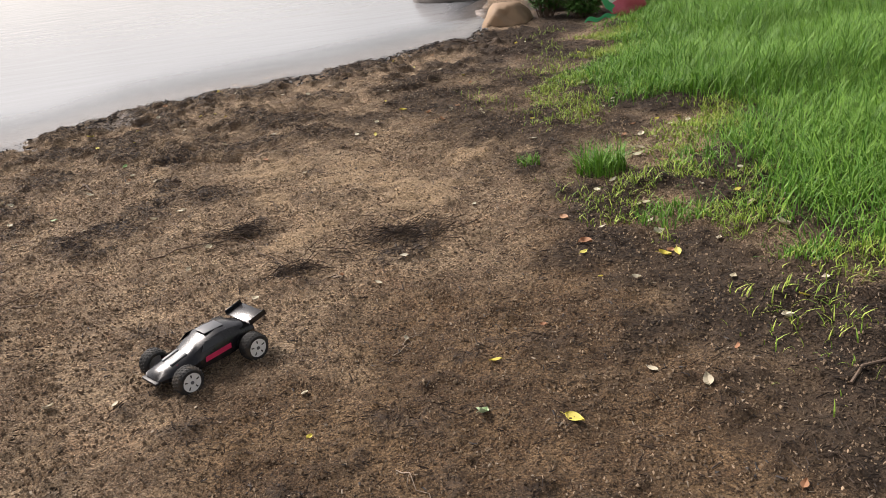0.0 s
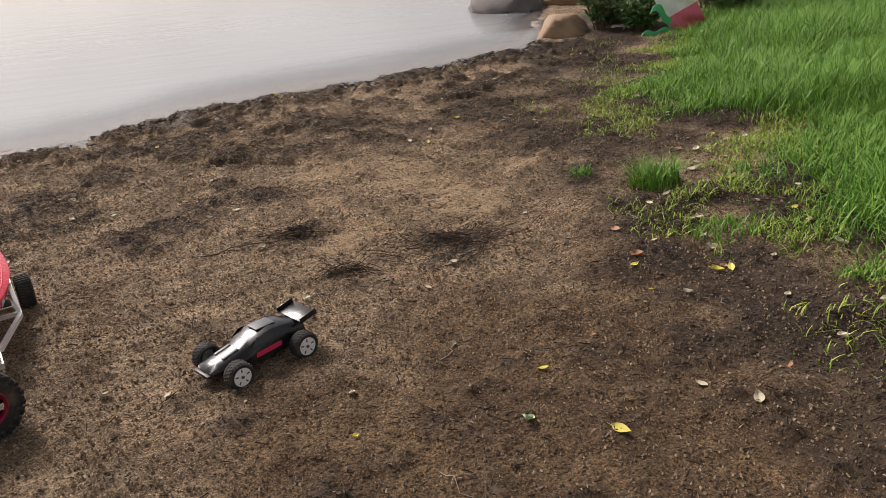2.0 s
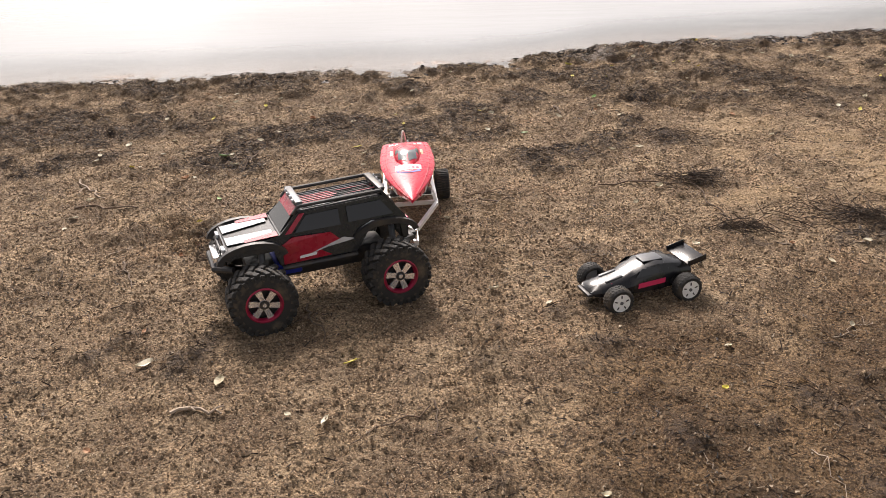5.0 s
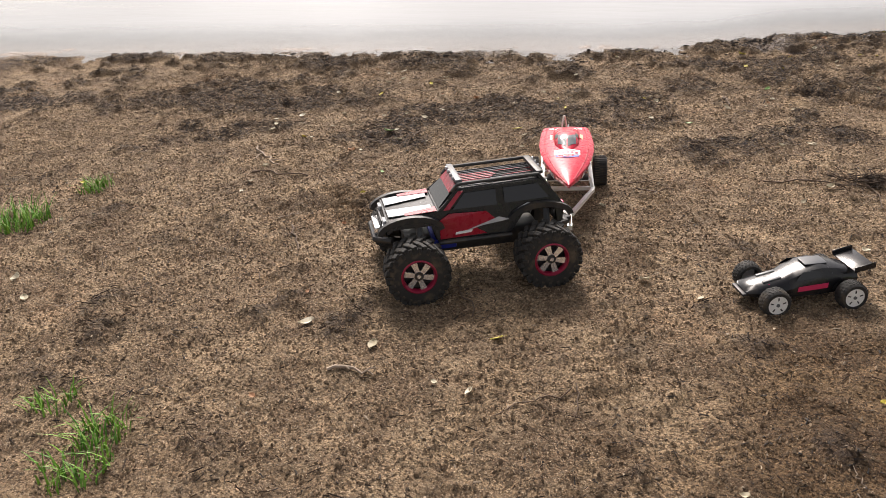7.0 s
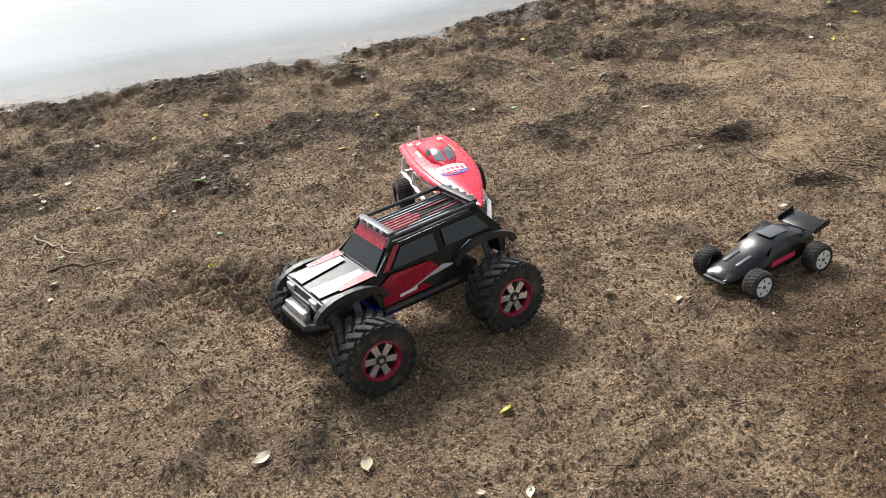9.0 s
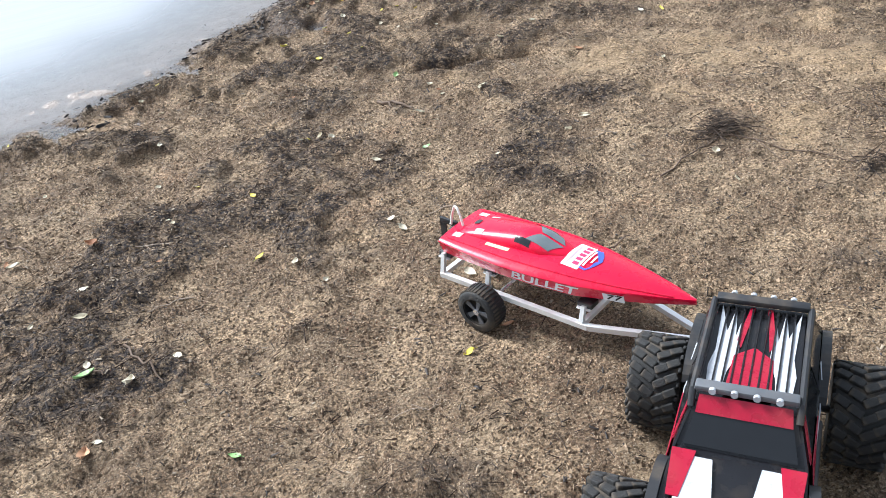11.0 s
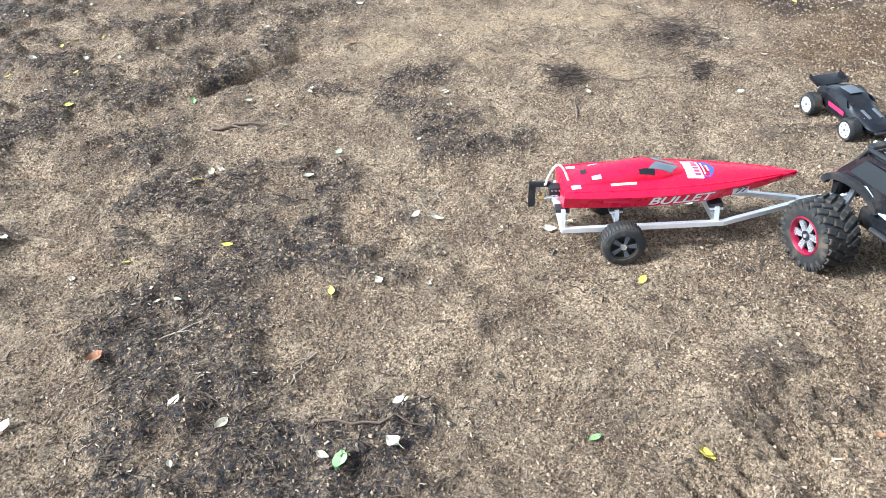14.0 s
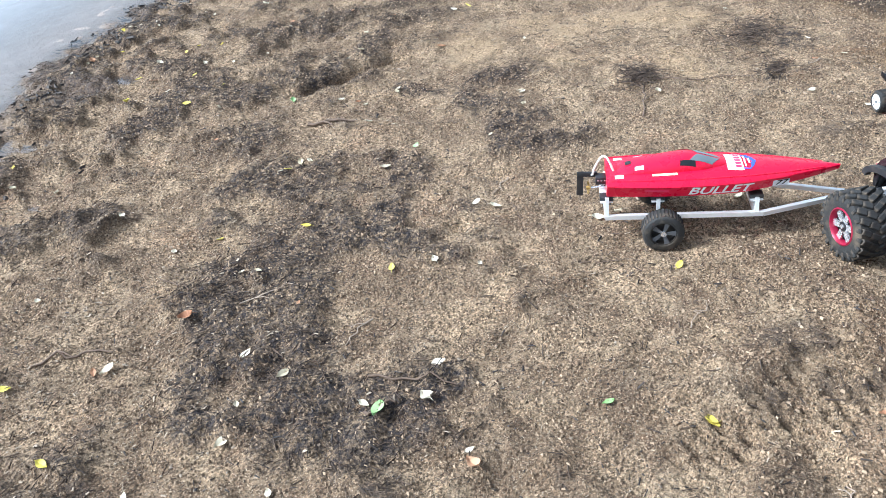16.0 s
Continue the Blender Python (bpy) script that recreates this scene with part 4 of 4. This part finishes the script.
# ---- rocks, weeds, litter by the water ----
def make_rock(name, loc, size, material, label, seed):
    own = bmesh.new()
    bmesh.ops.create_icosphere(own, subdivisions=4, radius=1)
    for v in own.verts:
        d = v.co.normalized()
        k = 1 + .28 * (noise.noise(d * 1.4 + Vector((seed, 0, 0)))) + .1 * noise.noise(d * 4 + Vector((0, seed, 0)))
        p = d * k
        for ax in (Vector((.8, .2, .6)), Vector((-.5, .7, .5)), Vector((.1, -.8, .6)), Vector((0, 0, 1))):
            a = ax.normalized()
            over = p.dot(a) - .72
            if over > 0:
                p -= a * over * .8
        v.co = Vector((p.x * size[0], p.y * size[1], p.z * size[2]))
    ob = mesh_ob(name, own, material, 45)
    ob.matrix_world = pose(*loc, 0, 0, seed * 37)
    return tagged(ob, label, "rock")


make_rock("boulder", (3.2, 6.98, .02), (.24, .22, .19), ROCK_BROWN, "tan angular boulder at the water's edge", 1.3)
make_rock("boulder", (3.25, 9.5, .0), (.55, .45, .30), ROCK_GREY, "dark grey boulder standing in the lake", 2.7)
make_rock("boulder", (4.3, 9.2, .05), (.75, .5, .38), ROCK_BROWN, "brown boulder behind the weeds", 4.1)
make_rock("boulder", (3.75, 7.35, .05), (.18, .14, .12), ROCK_GREY, "small grey stone among the weeds", 5.2)


def blade_mesh(name, rs, px, py, length, width, material, lean=0.6, base_z=None, kind_stuff=True):
    """Many single blades, each a bent, tapering strip."""
    n = len(px)
    z0 = height(px, py) - 0.004 if base_z is None else base_z
    az = rs.rand(n) * 2 * math.pi
    bend = (0.25 + rs.rand(n)) * lean
    dx, dy = np.cos(az), np.sin(az)
    sx, sy = -dy * width / 2, dx * width / 2
    V = np.zeros((n, 7, 3))
    for k, (t, wk) in enumerate(((0, 1.0), (.4, .85), (.75, .5))):
        cx, cy, cz = px + dx * length * bend * t * t * .8, py + dy * length * bend * t * t * .8, z0 + length * t * (1 - .28 * bend * t)
        V[:, 2 * k] = np.stack([cx - sx * wk, cy - sy * wk, cz], 1)
        V[:, 2 * k + 1] = np.stack([cx + sx * wk, cy + sy * wk, cz], 1)
    V[:, 6] = np.stack([px + dx * length * bend * .8, py + dy * length * bend * .8, z0 + length * (1 - .28 * bend)], 1)
    base = (np.arange(n) * 7)[:, None]
    q = np.concatenate([base + np.array([[0, 1, 3, 2]]), base + np.array([[2, 3, 5, 4]])]).tolist()
    t3 = (base + np.array([[4, 5, 6]])).tolist()
    return raw_mesh(name, V.reshape(-1, 3).tolist(), q + t3, material)


rs = np.random.RandomState(3)


def scatter(rs, n, x0, x1, y0, y1, dens):
    x, y = x0 + rs.rand(n) * (x1 - x0), y0 + rs.rand(n) * (y1 - y0)
    k = rs.rand(n) < dens(x, y)
    return x[k], y[k]


def lawn_in(x, y):
    return x - np.interp(y, GRASS_Y, GRASS_X)


x, y = scatter(rs, 290000, 2.3, 6.5, -1.2, 7.6, lambda x, y: smooth(lawn_in(x, y) + (fbm(x, y, .4) - .5) * .9, .1, .6) * np.where(x > 4.8, .5, 1) * .75)
tall = np.clip(lawn_in(x, y), 0, 1.2)
blade_ob = blade_mesh("lawn_grass", rs, x, y, (0.035 + .125 * tall) * (.5 + rs.rand(len(x)) * .8) * (.5 + 1.0 * fbm(x, y, .5)), 0.003 + .0025 * rs.rand(len(x)), BLADES, 1.3)
tagged(blade_ob, "lush green uncut grass", "grass", kind="stuff")
x, y = scatter(rs, 120000, 2.1, 4.4, .4, 6.2, lambda x, y: np.exp(-((lawn_in(x, y) - .25) / .36) ** 2) * smooth(fbm(x + 9, y, .22), .45, .62))
ob = blade_mesh("edge_grass", rs, x, y, .016 + .034 * rs.rand(len(x)), .003 + .002 * rs.rand(len(x)), BLADES_YEL, 1.2)
tagged(ob, "short yellow-green grass along the soil edge", "grass", kind="stuff")
x, y = scatter(rs, 16000, 6.5, 30, -4, 20, lambda x, y: smooth(lawn_in(x, y), 0, 1))
ob = blade_mesh("far_grass", rs, x, y, .18 + .15 * rs.rand(len(x)), .02 + .01 * rs.rand(len(x)), BLADES, .9)
tagged(ob, "green grass further up the bank", "grass", kind="stuff")

for cx, cy, r, n, ln in ((2.38, 2.66, .10, 420, .13), (2.15, 2.93, .05, 90, .05), (2.40, 2.1, .12, 260, .05), (2.62, 1.62, .08, 140, .05), (2.75, 1.35, .07, 110, .05), (2.9, 1.6, .08, 160, .06),
                         (-.36, .38, .06, 80, .075), (-.30, .27, .08, 90, .07), (-.55, .40, .06, 60, .06), (-1.72, 1.12, .10, 180, .10), (-1.78, 1.5, .07, 90, .07), (-.05, .12, .07, 120, .07)):
    a, q = rs.rand(n) * 2 * math.pi, np.sqrt(rs.rand(n)) * r
    ob = blade_mesh("grass_tuft", rs, cx + q * np.cos(a), cy + q * np.sin(a), ln * (.4 + .8 * rs.rand(n)), .0035 + .002 * rs.rand(n), BLADES, 1.0)
    tagged(ob, "small tuft of green grass growing in bare soil", "grass tuft", "grass tufts")


def make_weed(loc, hgt, spread, seed, label):
    rs = np.random.RandomState(seed)
    e = thing("weed_bush", pose(*loc), label, "weed", "weeds by the rocks")
    stems, V, F = bmesh.new(), [], []
    for i in range(38):
        a, k = rs.rand() * 6.28, rs.rand() ** .5
        tip = Vector((math.cos(a) * spread * k, math.sin(a) * spread * k, hgt * (.55 + .5 * rs.rand())))
        root = Vector((math.cos(a) * spread * .3 * k, math.sin(a) * spread * .3 * k, 0))
        b_tube([root, root.lerp(tip, .5) + Vector((0, 0, hgt * .08)), tip], .004, 5, stems, taper=.4)
        for j in range(26):
            t = .2 + .8 * rs.rand()
            p = root.lerp(tip, t)
            d = Vector((rs.randn(), rs.randn(), .3 * rs.randn() + .2)).normalized()
            L, W = .05 + .04 * rs.rand(), .013
            sd = d.cross(Vector((0, 0, 1))).normalized() * W
            b0 = len(V)
            V += [p, p + d * L * .45 + sd, p + d * L - Vector((0, 0, .012)), p + d * L * .45 - sd, p + d * L * .5 + Vector((0, 0, .006))]
            F += [(b0, b0 + 1, b0 + 4), (b0 + 1, b0 + 2, b0 + 4), (b0 + 2, b0 + 3, b0 + 4), (b0 + 3, b0, b0 + 4)]
    part("stems", stems, WOOD, e)
    lv = raw_mesh("leaves", [tuple(v) for v in V], F, PLANT)
    lv.parent = e
    return e


make_weed((3.55, 6.95, .0), .5, .24, 11, "leafy green weed beside the tan boulder")
make_weed((3.95, 7.0, .0), .62, .36, 12, "tall leafy green weed by the lake")
make_weed((3.8, 6.68, .0), .34, .22, 14, "low leafy green weed behind the green strap")
make_weed((4.7, 6.85, .0), .45, .30, 15, "leafy green weed beside the wrapper")
make_weed((4.75, 7.3, .0), .6, .35, 13, "dense leafy green weed at the bank")

strap = thing("green_strap", pose(3.88, 6.28, .02, 0, 0, 20), "bright green plastic strap lying in the weeds", "strap")


def ribbon(points, w, t=.003):
    own = bmesh.new()
    rows = []
    for i, p in enumerate(points):
        p = Vector(p)
        rows.append([own.verts.new(p + Vector((sx * w * .35, sy, sx * w * .5))) for sx, sy in ((-1, 0), (1, 0), (1, t), (-1, t))])
    for a, c in zip(rows, rows[1:]):
        for j in range(4):
            own.faces.new((a[j], a[(j + 1) % 4], c[(j + 1) % 4], c[j]))
    own.faces.new(rows[0][::-1])
    own.faces.new(rows[-1])
    return own


part("strap_loop", ribbon([(-.16 + .02 * i, -.02 * math.sin(i * .5), .20 - .0013 * i * i + .02 * math.sin(i * .7)) for i in range(13)], .05), GREEN_STRAP, strap)
part("strap_tail", ribbon([(-.30 + .03 * i, -.05, .03 + .012 * math.sin(i * 1.1)) for i in range(12)], .03), GREEN_STRAP, strap)
bag = thing("wrapper", pose(4.06, 6.25, .04, -10, -28, -23), "crumpled white and red plastic wrapper on the grass", "wrapper")
for nm, z0, z1, mt, lab in (("sheet", .16, .44, BAG_WHITE, "white upper part"), ("printed_end", 0.0, .16, BAG_RED, "red printed end")):
    own = bmesh.new()
    g = [[[own.verts.new((-.14 + .28 * i / 8, .014 * math.sin(i * 1.3 + j) + .012 * math.cos(j * .9) + k * .006, z0 + (z1 - z0) * j / 6)) for k in (0, 1)] for i in range(9)] for j in range(7)]
    for j in range(6):
        for i in range(8):
            for k in (0, 1):
                own.faces.new((g[j][i][k], g[j][i + 1][k], g[j + 1][i + 1][k], g[j + 1][i][k]))
    for j in range(6):
        for i in (0, 8):
            own.faces.new((g[j][i][0], g[j][i][1], g[j + 1][i][1], g[j + 1][i][0]))
    for i in range(8):
        for j in (0, 6):
            own.faces.new((g[j][i][0], g[j][i + 1][0], g[j][i + 1][1], g[j][i][1]))
    part(nm, own, mt, bag, lab, 60)


# ---- leaves ----
def leaf_mesh(name, material, wide, curl, seed):
    rs = np.random.RandomState(seed)
    own = bmesh.new()
    rows = []
    for i in range(7):
        t = i / 6
        hw = wide * math.sin(math.pi * min(.98, t ** .8 * .97 + .02)) * .5
        z = .08 * curl * (t - .5) ** 2 * 4
        rows.append([own.verts.new((t - .5, k * hw, z + abs(k) * curl * .12 + rs.rand() * .02)) for k in (-1, 0, 1)])
    for a, c in zip(rows, rows[1:]):
        for j in range(2):
            own.faces.new((a[j], a[j + 1], c[j + 1], c[j]))
    lo = [f for f in own.faces]
    ret = bmesh.ops.extrude_face_region(own, geom=lo)
    for v in [g for g in ret["geom"] if isinstance(g, bmesh.types.BMVert)]:
        v.co.z += .02
    b_tube([(-.5, 0, .09 * curl), (-.75, .03, .05)], .014, 4, own)
    me = bpy.data.meshes.new(name)
    bmesh.ops.recalc_face_normals(own, faces=own.faces)
    own.to_mesh(me)
    own.free()
    me.materials.append(material)
    return me


LEAVES = {}
for key, mt in (("cream", LEAF_CREAM), ("yellow", LEAF_YELLOW), ("green", LEAF_GREEN), ("brown", LEAF_BROWN)):
    LEAVES[key] = [leaf_mesh("fallen_leaf", mt, wd, cu, i) for i, (wd, cu) in enumerate(((.62, 1.0), (.75, 1.6), (.5, .6)))]
LABELS = {"cream": "pale dry birch leaf lying on the soil", "yellow": "yellow fallen leaf lying on the soil", "green": "green fallen leaf lying on the soil", "brown": "brown curled dry leaf on the soil"}


def leaf(key, x, y, size, rs):
    ob = new("fallen_leaf", LEAVES[key][rs.randint(3)])
    ob.matrix_world = pose(x, y, h1(x, y) + .004, rs.randn() * 12, rs.randn() * 12, rs.rand() * 360) @ Matrix.Diagonal((size, size, size, 1))
    return tagged(ob, LABELS[key], "leaf", "fallen leaves")


rl = np.random.RandomState(21)
for lf in (
    ('cream', 0.58, 2.96, 0.030), ('cream', -1.61, 2.41, 0.030), ('cream', -1.50, 2.80, 0.030), ('cream', -1.30, 1.98, 0.030), ('cream', -0.15, 2.76, 0.030), ('cream', 2.37, 2.52, 0.045),
    ('cream', 2.65, 2.90, 0.040), ('green', -1.03, 2.52, 0.050), ('cream', -0.26, 0.97, 0.045), ('cream', 0.30, 0.86, 0.030), ('yellow', 1.69, 1.08, 0.050), ('yellow', 1.59, 1.38, 0.032),
    ('cream', 1.11, 1.42, 0.030), ('green', 1.50, 1.16, 0.040), ('cream', -1.60, 2.37, 0.030), ('cream', -1.28, 1.95, 0.030), ('cream', 0.64, 1.53, 0.030), ('cream', -0.04, 2.35, 0.030),
    ('cream', 0.16, 2.06, 0.030), ('cream', 0.99, 2.02, 0.030), ('cream', -0.14, 2.70, 0.035), ('cream', -0.13, 3.46, 0.030), ('yellow', -0.73, 1.88, 0.035), 
    ('brown', -0.11, 2.15, 0.035), ('cream', 0.76, 2.36, 0.030), ('cream', 1.03, 4.46, 0.030), ('cream', 0.69, 3.03, 0.030), ('cream', 0.54, 3.50, 0.030), ('cream', 0.73, 4.11, 0.030),
    ('yellow', -0.23, 2.11, 0.030), ('green', 0.34, 3.89, 0.030), ('green', -0.78, 2.09, 0.030), ('yellow', -0.73, 1.88, 0.035), ('cream', 2.36, 1.60, 0.040), ('green', 0.15, 3.17, 0.030),
    ('cream', 0.53, 3.50, 0.030), ('cream', 2.06, 4.08, 0.030), ('yellow', -0.53, 2.82, 0.035),
):
    leaf(*lf, rl)
for i in range(240):
    while True:
        lx, ly = -1.9 + rl.rand() * 5.2, .4 + rl.rand() * 5.4
        s = float(shore_dist(np.array([lx]), np.array([ly]))[0])
        keep = .9 if -1.9 < s < -.1 else .18
        if lx > 2.0:
            keep = .55
        if s < -.05 and rl.rand() < keep:
            break
    leaf(("cream", "cream", "cream", "brown", "yellow", "cream")[rl.randint(6)], lx, ly, .019 + .024 * rl.rand() ** 2, rl)


for i in range(34):
    ly = .9 + rl.rand() * 2.6
    lx = float(np.interp(ly, GRASS_Y, GRASS_X)) + rl.randn() * .22
    leaf(("cream", "cream", "brown", "yellow")[rl.randint(4)], lx, ly, .03 + .022 * rl.rand(), rl)


# ---- twigs ----
def twig(ax, ay, bx, by, r, material=WOOD, forks=1, label="thin dead twig lying on the soil"):
    rs = np.random.RandomState(int(abs(ax * 1000 + by * 77)) % 10000)
    pts = []
    for i in range(8):
        t = i / 7
        px, py = ax + (bx - ax) * t + rs.randn() * .006, ay + (by - ay) * t + rs.randn() * .006
        pts.append((px, py, h1(px, py) + r * .9 + .004 * rs.rand()))
    own = b_tube(pts, r, 6, None, taper=.55)
    for k in range(forks):
        p = Vector(pts[2 + (k * 3) % 5])
        L = math.hypot(bx - ax, by - ay) * (.18 + .15 * rs.rand())
        a = math.atan2(by - ay, bx - ax) + (.7 if k % 2 else -.7)
        b_tube([p, p + Vector((math.cos(a) * L * .5, math.sin(a) * L * .5, .006)), p + Vector((math.cos(a) * L, math.sin(a) * L, .002))], r * .6, 5, own, taper=.5)
    ob = mesh_ob("twig", own, material, 60)
    return tagged(ob, label, "twig", "twigs")


for a in ((-.93, 2.62, -.87, 2.41, .0036, WOOD, 0), (.17, 3.68, .25, 3.5, .007, WOOD, 1), (-1.25, 3.45, -1.12, 3.29, .004, WOOD, 1), (.9, 2.69, 1.15, 2.08, .0025, WOOD, 2),
          (-.06, .80, .05, .85, .005, WOOD_PALE, 2), (.5, 1.0, .55, .88, .002, WOOD, 1), (-.02, 1.38, .12, 1.2, .003, WOOD, 1), (1.30, .75, 1.33, .45, .0022, WOOD_PALE, 0), (.5, .98, .38, .82, .002, WOOD, 2),
          (-.83, 3.1, -.7, 3.0, .002, WOOD_PALE, 1), (-1.05, 2.55, -.98, 2.5, .004, WOOD, 0), (2.3, 1.0, 2.75, 1.2, .004, WOOD, 2), (.2, 2.3, .33, 2.28, .004, WOOD, 1), (-.3, 2.35, -.24, 2.22, .0018, WOOD, 0),
          (2.5, 6.05, 2.95, 6.2, .006, WOOD, 1), (-1.5, 2.15, -1.25, 2.0, .005, WOOD_PALE, 2), (-.75, 1.5, -.6, 1.35, .004, WOOD, 1), (-1.3, 1.9, -1.05, 1.95, .004, WOOD, 1), (.62, 2.5, .95, 2.62, .003, WOOD, 2)):
    twig(*a)


rt = np.random.RandomState(77)
for i in range(46):
    tx, ty = -1.7 + rt.rand() * 3.2, .5 + rt.rand() * 3.4
    ta, tl = rt.rand() * 6.28, .05 + .13 * rt.rand() ** 1.5
    twig(tx, ty, tx + math.cos(ta) * tl, ty + math.sin(ta) * tl, .0011 + .0016 * rt.rand() ** 2, (WOOD, WOOD, WOOD_PALE)[rt.randint(3)], rt.randint(3))


def bits(name, rs, px, py, length, thick, material, label, lift=0.002, flat=1.0, tilt=.25):
    """Loose splinters, each a small skewed wedge."""
    n = len(px)
    az = rs.rand(n) * 6.283
    d = np.stack([np.cos(az), np.sin(az), rs.randn(n) * tilt], 1) * length[:, None] / 2
    s = np.stack([-np.sin(az), np.cos(az), np.zeros(n)], 1) * (thick * (.6 + .8 * rs.rand(n)))[:, None] / 2
    u = np.zeros((n, 3))
    u[:, 2] = thick * flat * .5
    c = np.stack([px, py, height(px, py) + lift + np.abs(d[:, 2]) * .6], 1)
    V = np.stack([c - d - s, c - d + s, c - d * .8 + u * 1.6, c + d * .9 - s * .6, c + d + s * .6, c + d * .7 + u * 1.4], 1)
    b = (np.arange(n) * 6)[:, None]
    t3 = np.concatenate([b + np.array([[0, 1, 2]]), b + np.array([[3, 5, 4]])]).tolist()
    q = np.concatenate([b + np.array([[0, 2, 5, 3]]), b + np.array([[1, 4, 5, 2]]), b + np.array([[0, 3, 4, 1]])]).tolist()
    ob = raw_mesh(name, V.reshape(-1, 3).tolist(), t3 + q, material)
    return tagged(ob, label, "debris", kind="stuff")


rb = np.random.RandomState(8)
dens = lambda x, y: np.clip(fields(x, y)[4] + .5 * fields(x, y)[6] + .06, 0, 1) * (shore_dist(x, y) < .05)
x, y = scatter(rb, 190000, -4.2, 3.7, .2, 6.8, dens)
bits("plant_litter", rb, x, y, .008 + .03 * rb.rand(len(x)) ** 2, .0016 + .0016 * rb.rand(len(x)), TWIG_DARK, "dark washed-up reed and twig litter")
x, y = scatter(rb, 60000, -4.2, 3.4, 2.0, 7.0, lambda x, y: np.exp(-((shore_dist(x, y) + .14) / .2) ** 2) * (shore_dist(x, y) < .05) * smooth(fbm(x + 5, y, .22), .46, .58) * (.25 + .75 * smooth(x, -.4, .3)))
bits("shore_muck", rb, x, y, .018 + .05 * rb.rand(len(x)) ** 2, .005 + .014 * rb.rand(len(x)) ** 2, MUCK, "black clumps of washed-up reed at the waterline", lift=-.001, flat=.7, tilt=.12)
x, y = scatter(rb, 30000, -4.0, 3.0, .3, 5.6, lambda x, y: .25 + .75 * (shore_dist(x, y) > -1.5))
bits("leaf_fragments", rb, x, y, .004 + .012 * rb.rand(len(x)) ** 2, .002 + .005 * rb.rand(len(x)) ** 2, CHIP, "pale scraps of dry leaf and bark", flat=.3)
x, y = scatter(rb, 130000, -3.2, 2.8, .2, 4.9, lambda x, y: (.9 - .8 * fields(x, y)[5]) * (shore_dist(x, y) < -.1))
bits("soil_crumbs", rb, x, y, .003 + .008 * rb.rand(len(x)) ** 2, .0025 + .005 * rb.rand(len(x)) ** 2, CRUMB, "crumbs of damp sandy soil", lift=.0005, flat=1.1, tilt=.1)
x, y = scatter(rb, 15000, -2.6, 2.4, .3, 4.4, lambda x, y: smooth(fbm(x + 30, y, .25), .4, .6))
bits("dark_flecks", rb, x, y, .004 + .02 * rb.rand(len(x)) ** 3, .002 + .004 * rb.rand(len(x)) ** 2, MUCK, "dark flecks of rotted leaf on the soil", flat=.4)
# heap of dark twigs
for hx, hy, hr, hn in ((.946, 2.64, .065, 240), (1.5, 2.36, .2, 380), (1.13, 2.17, .07, 110)):
    a, q = rb.rand(hn) * 6.28, np.abs(rb.randn(hn)) * hr * .6
    x, y = hx + q * np.cos(a) * 1.5, hy + q * np.sin(a)
    ob = bits("twig_heap", rb, x, y, .03 + .06 * rb.rand(hn), np.full(hn, .0022), TWIG_DARK, "small heap of dark washed-up twigs", lift=.004 + .02 * rb.rand())
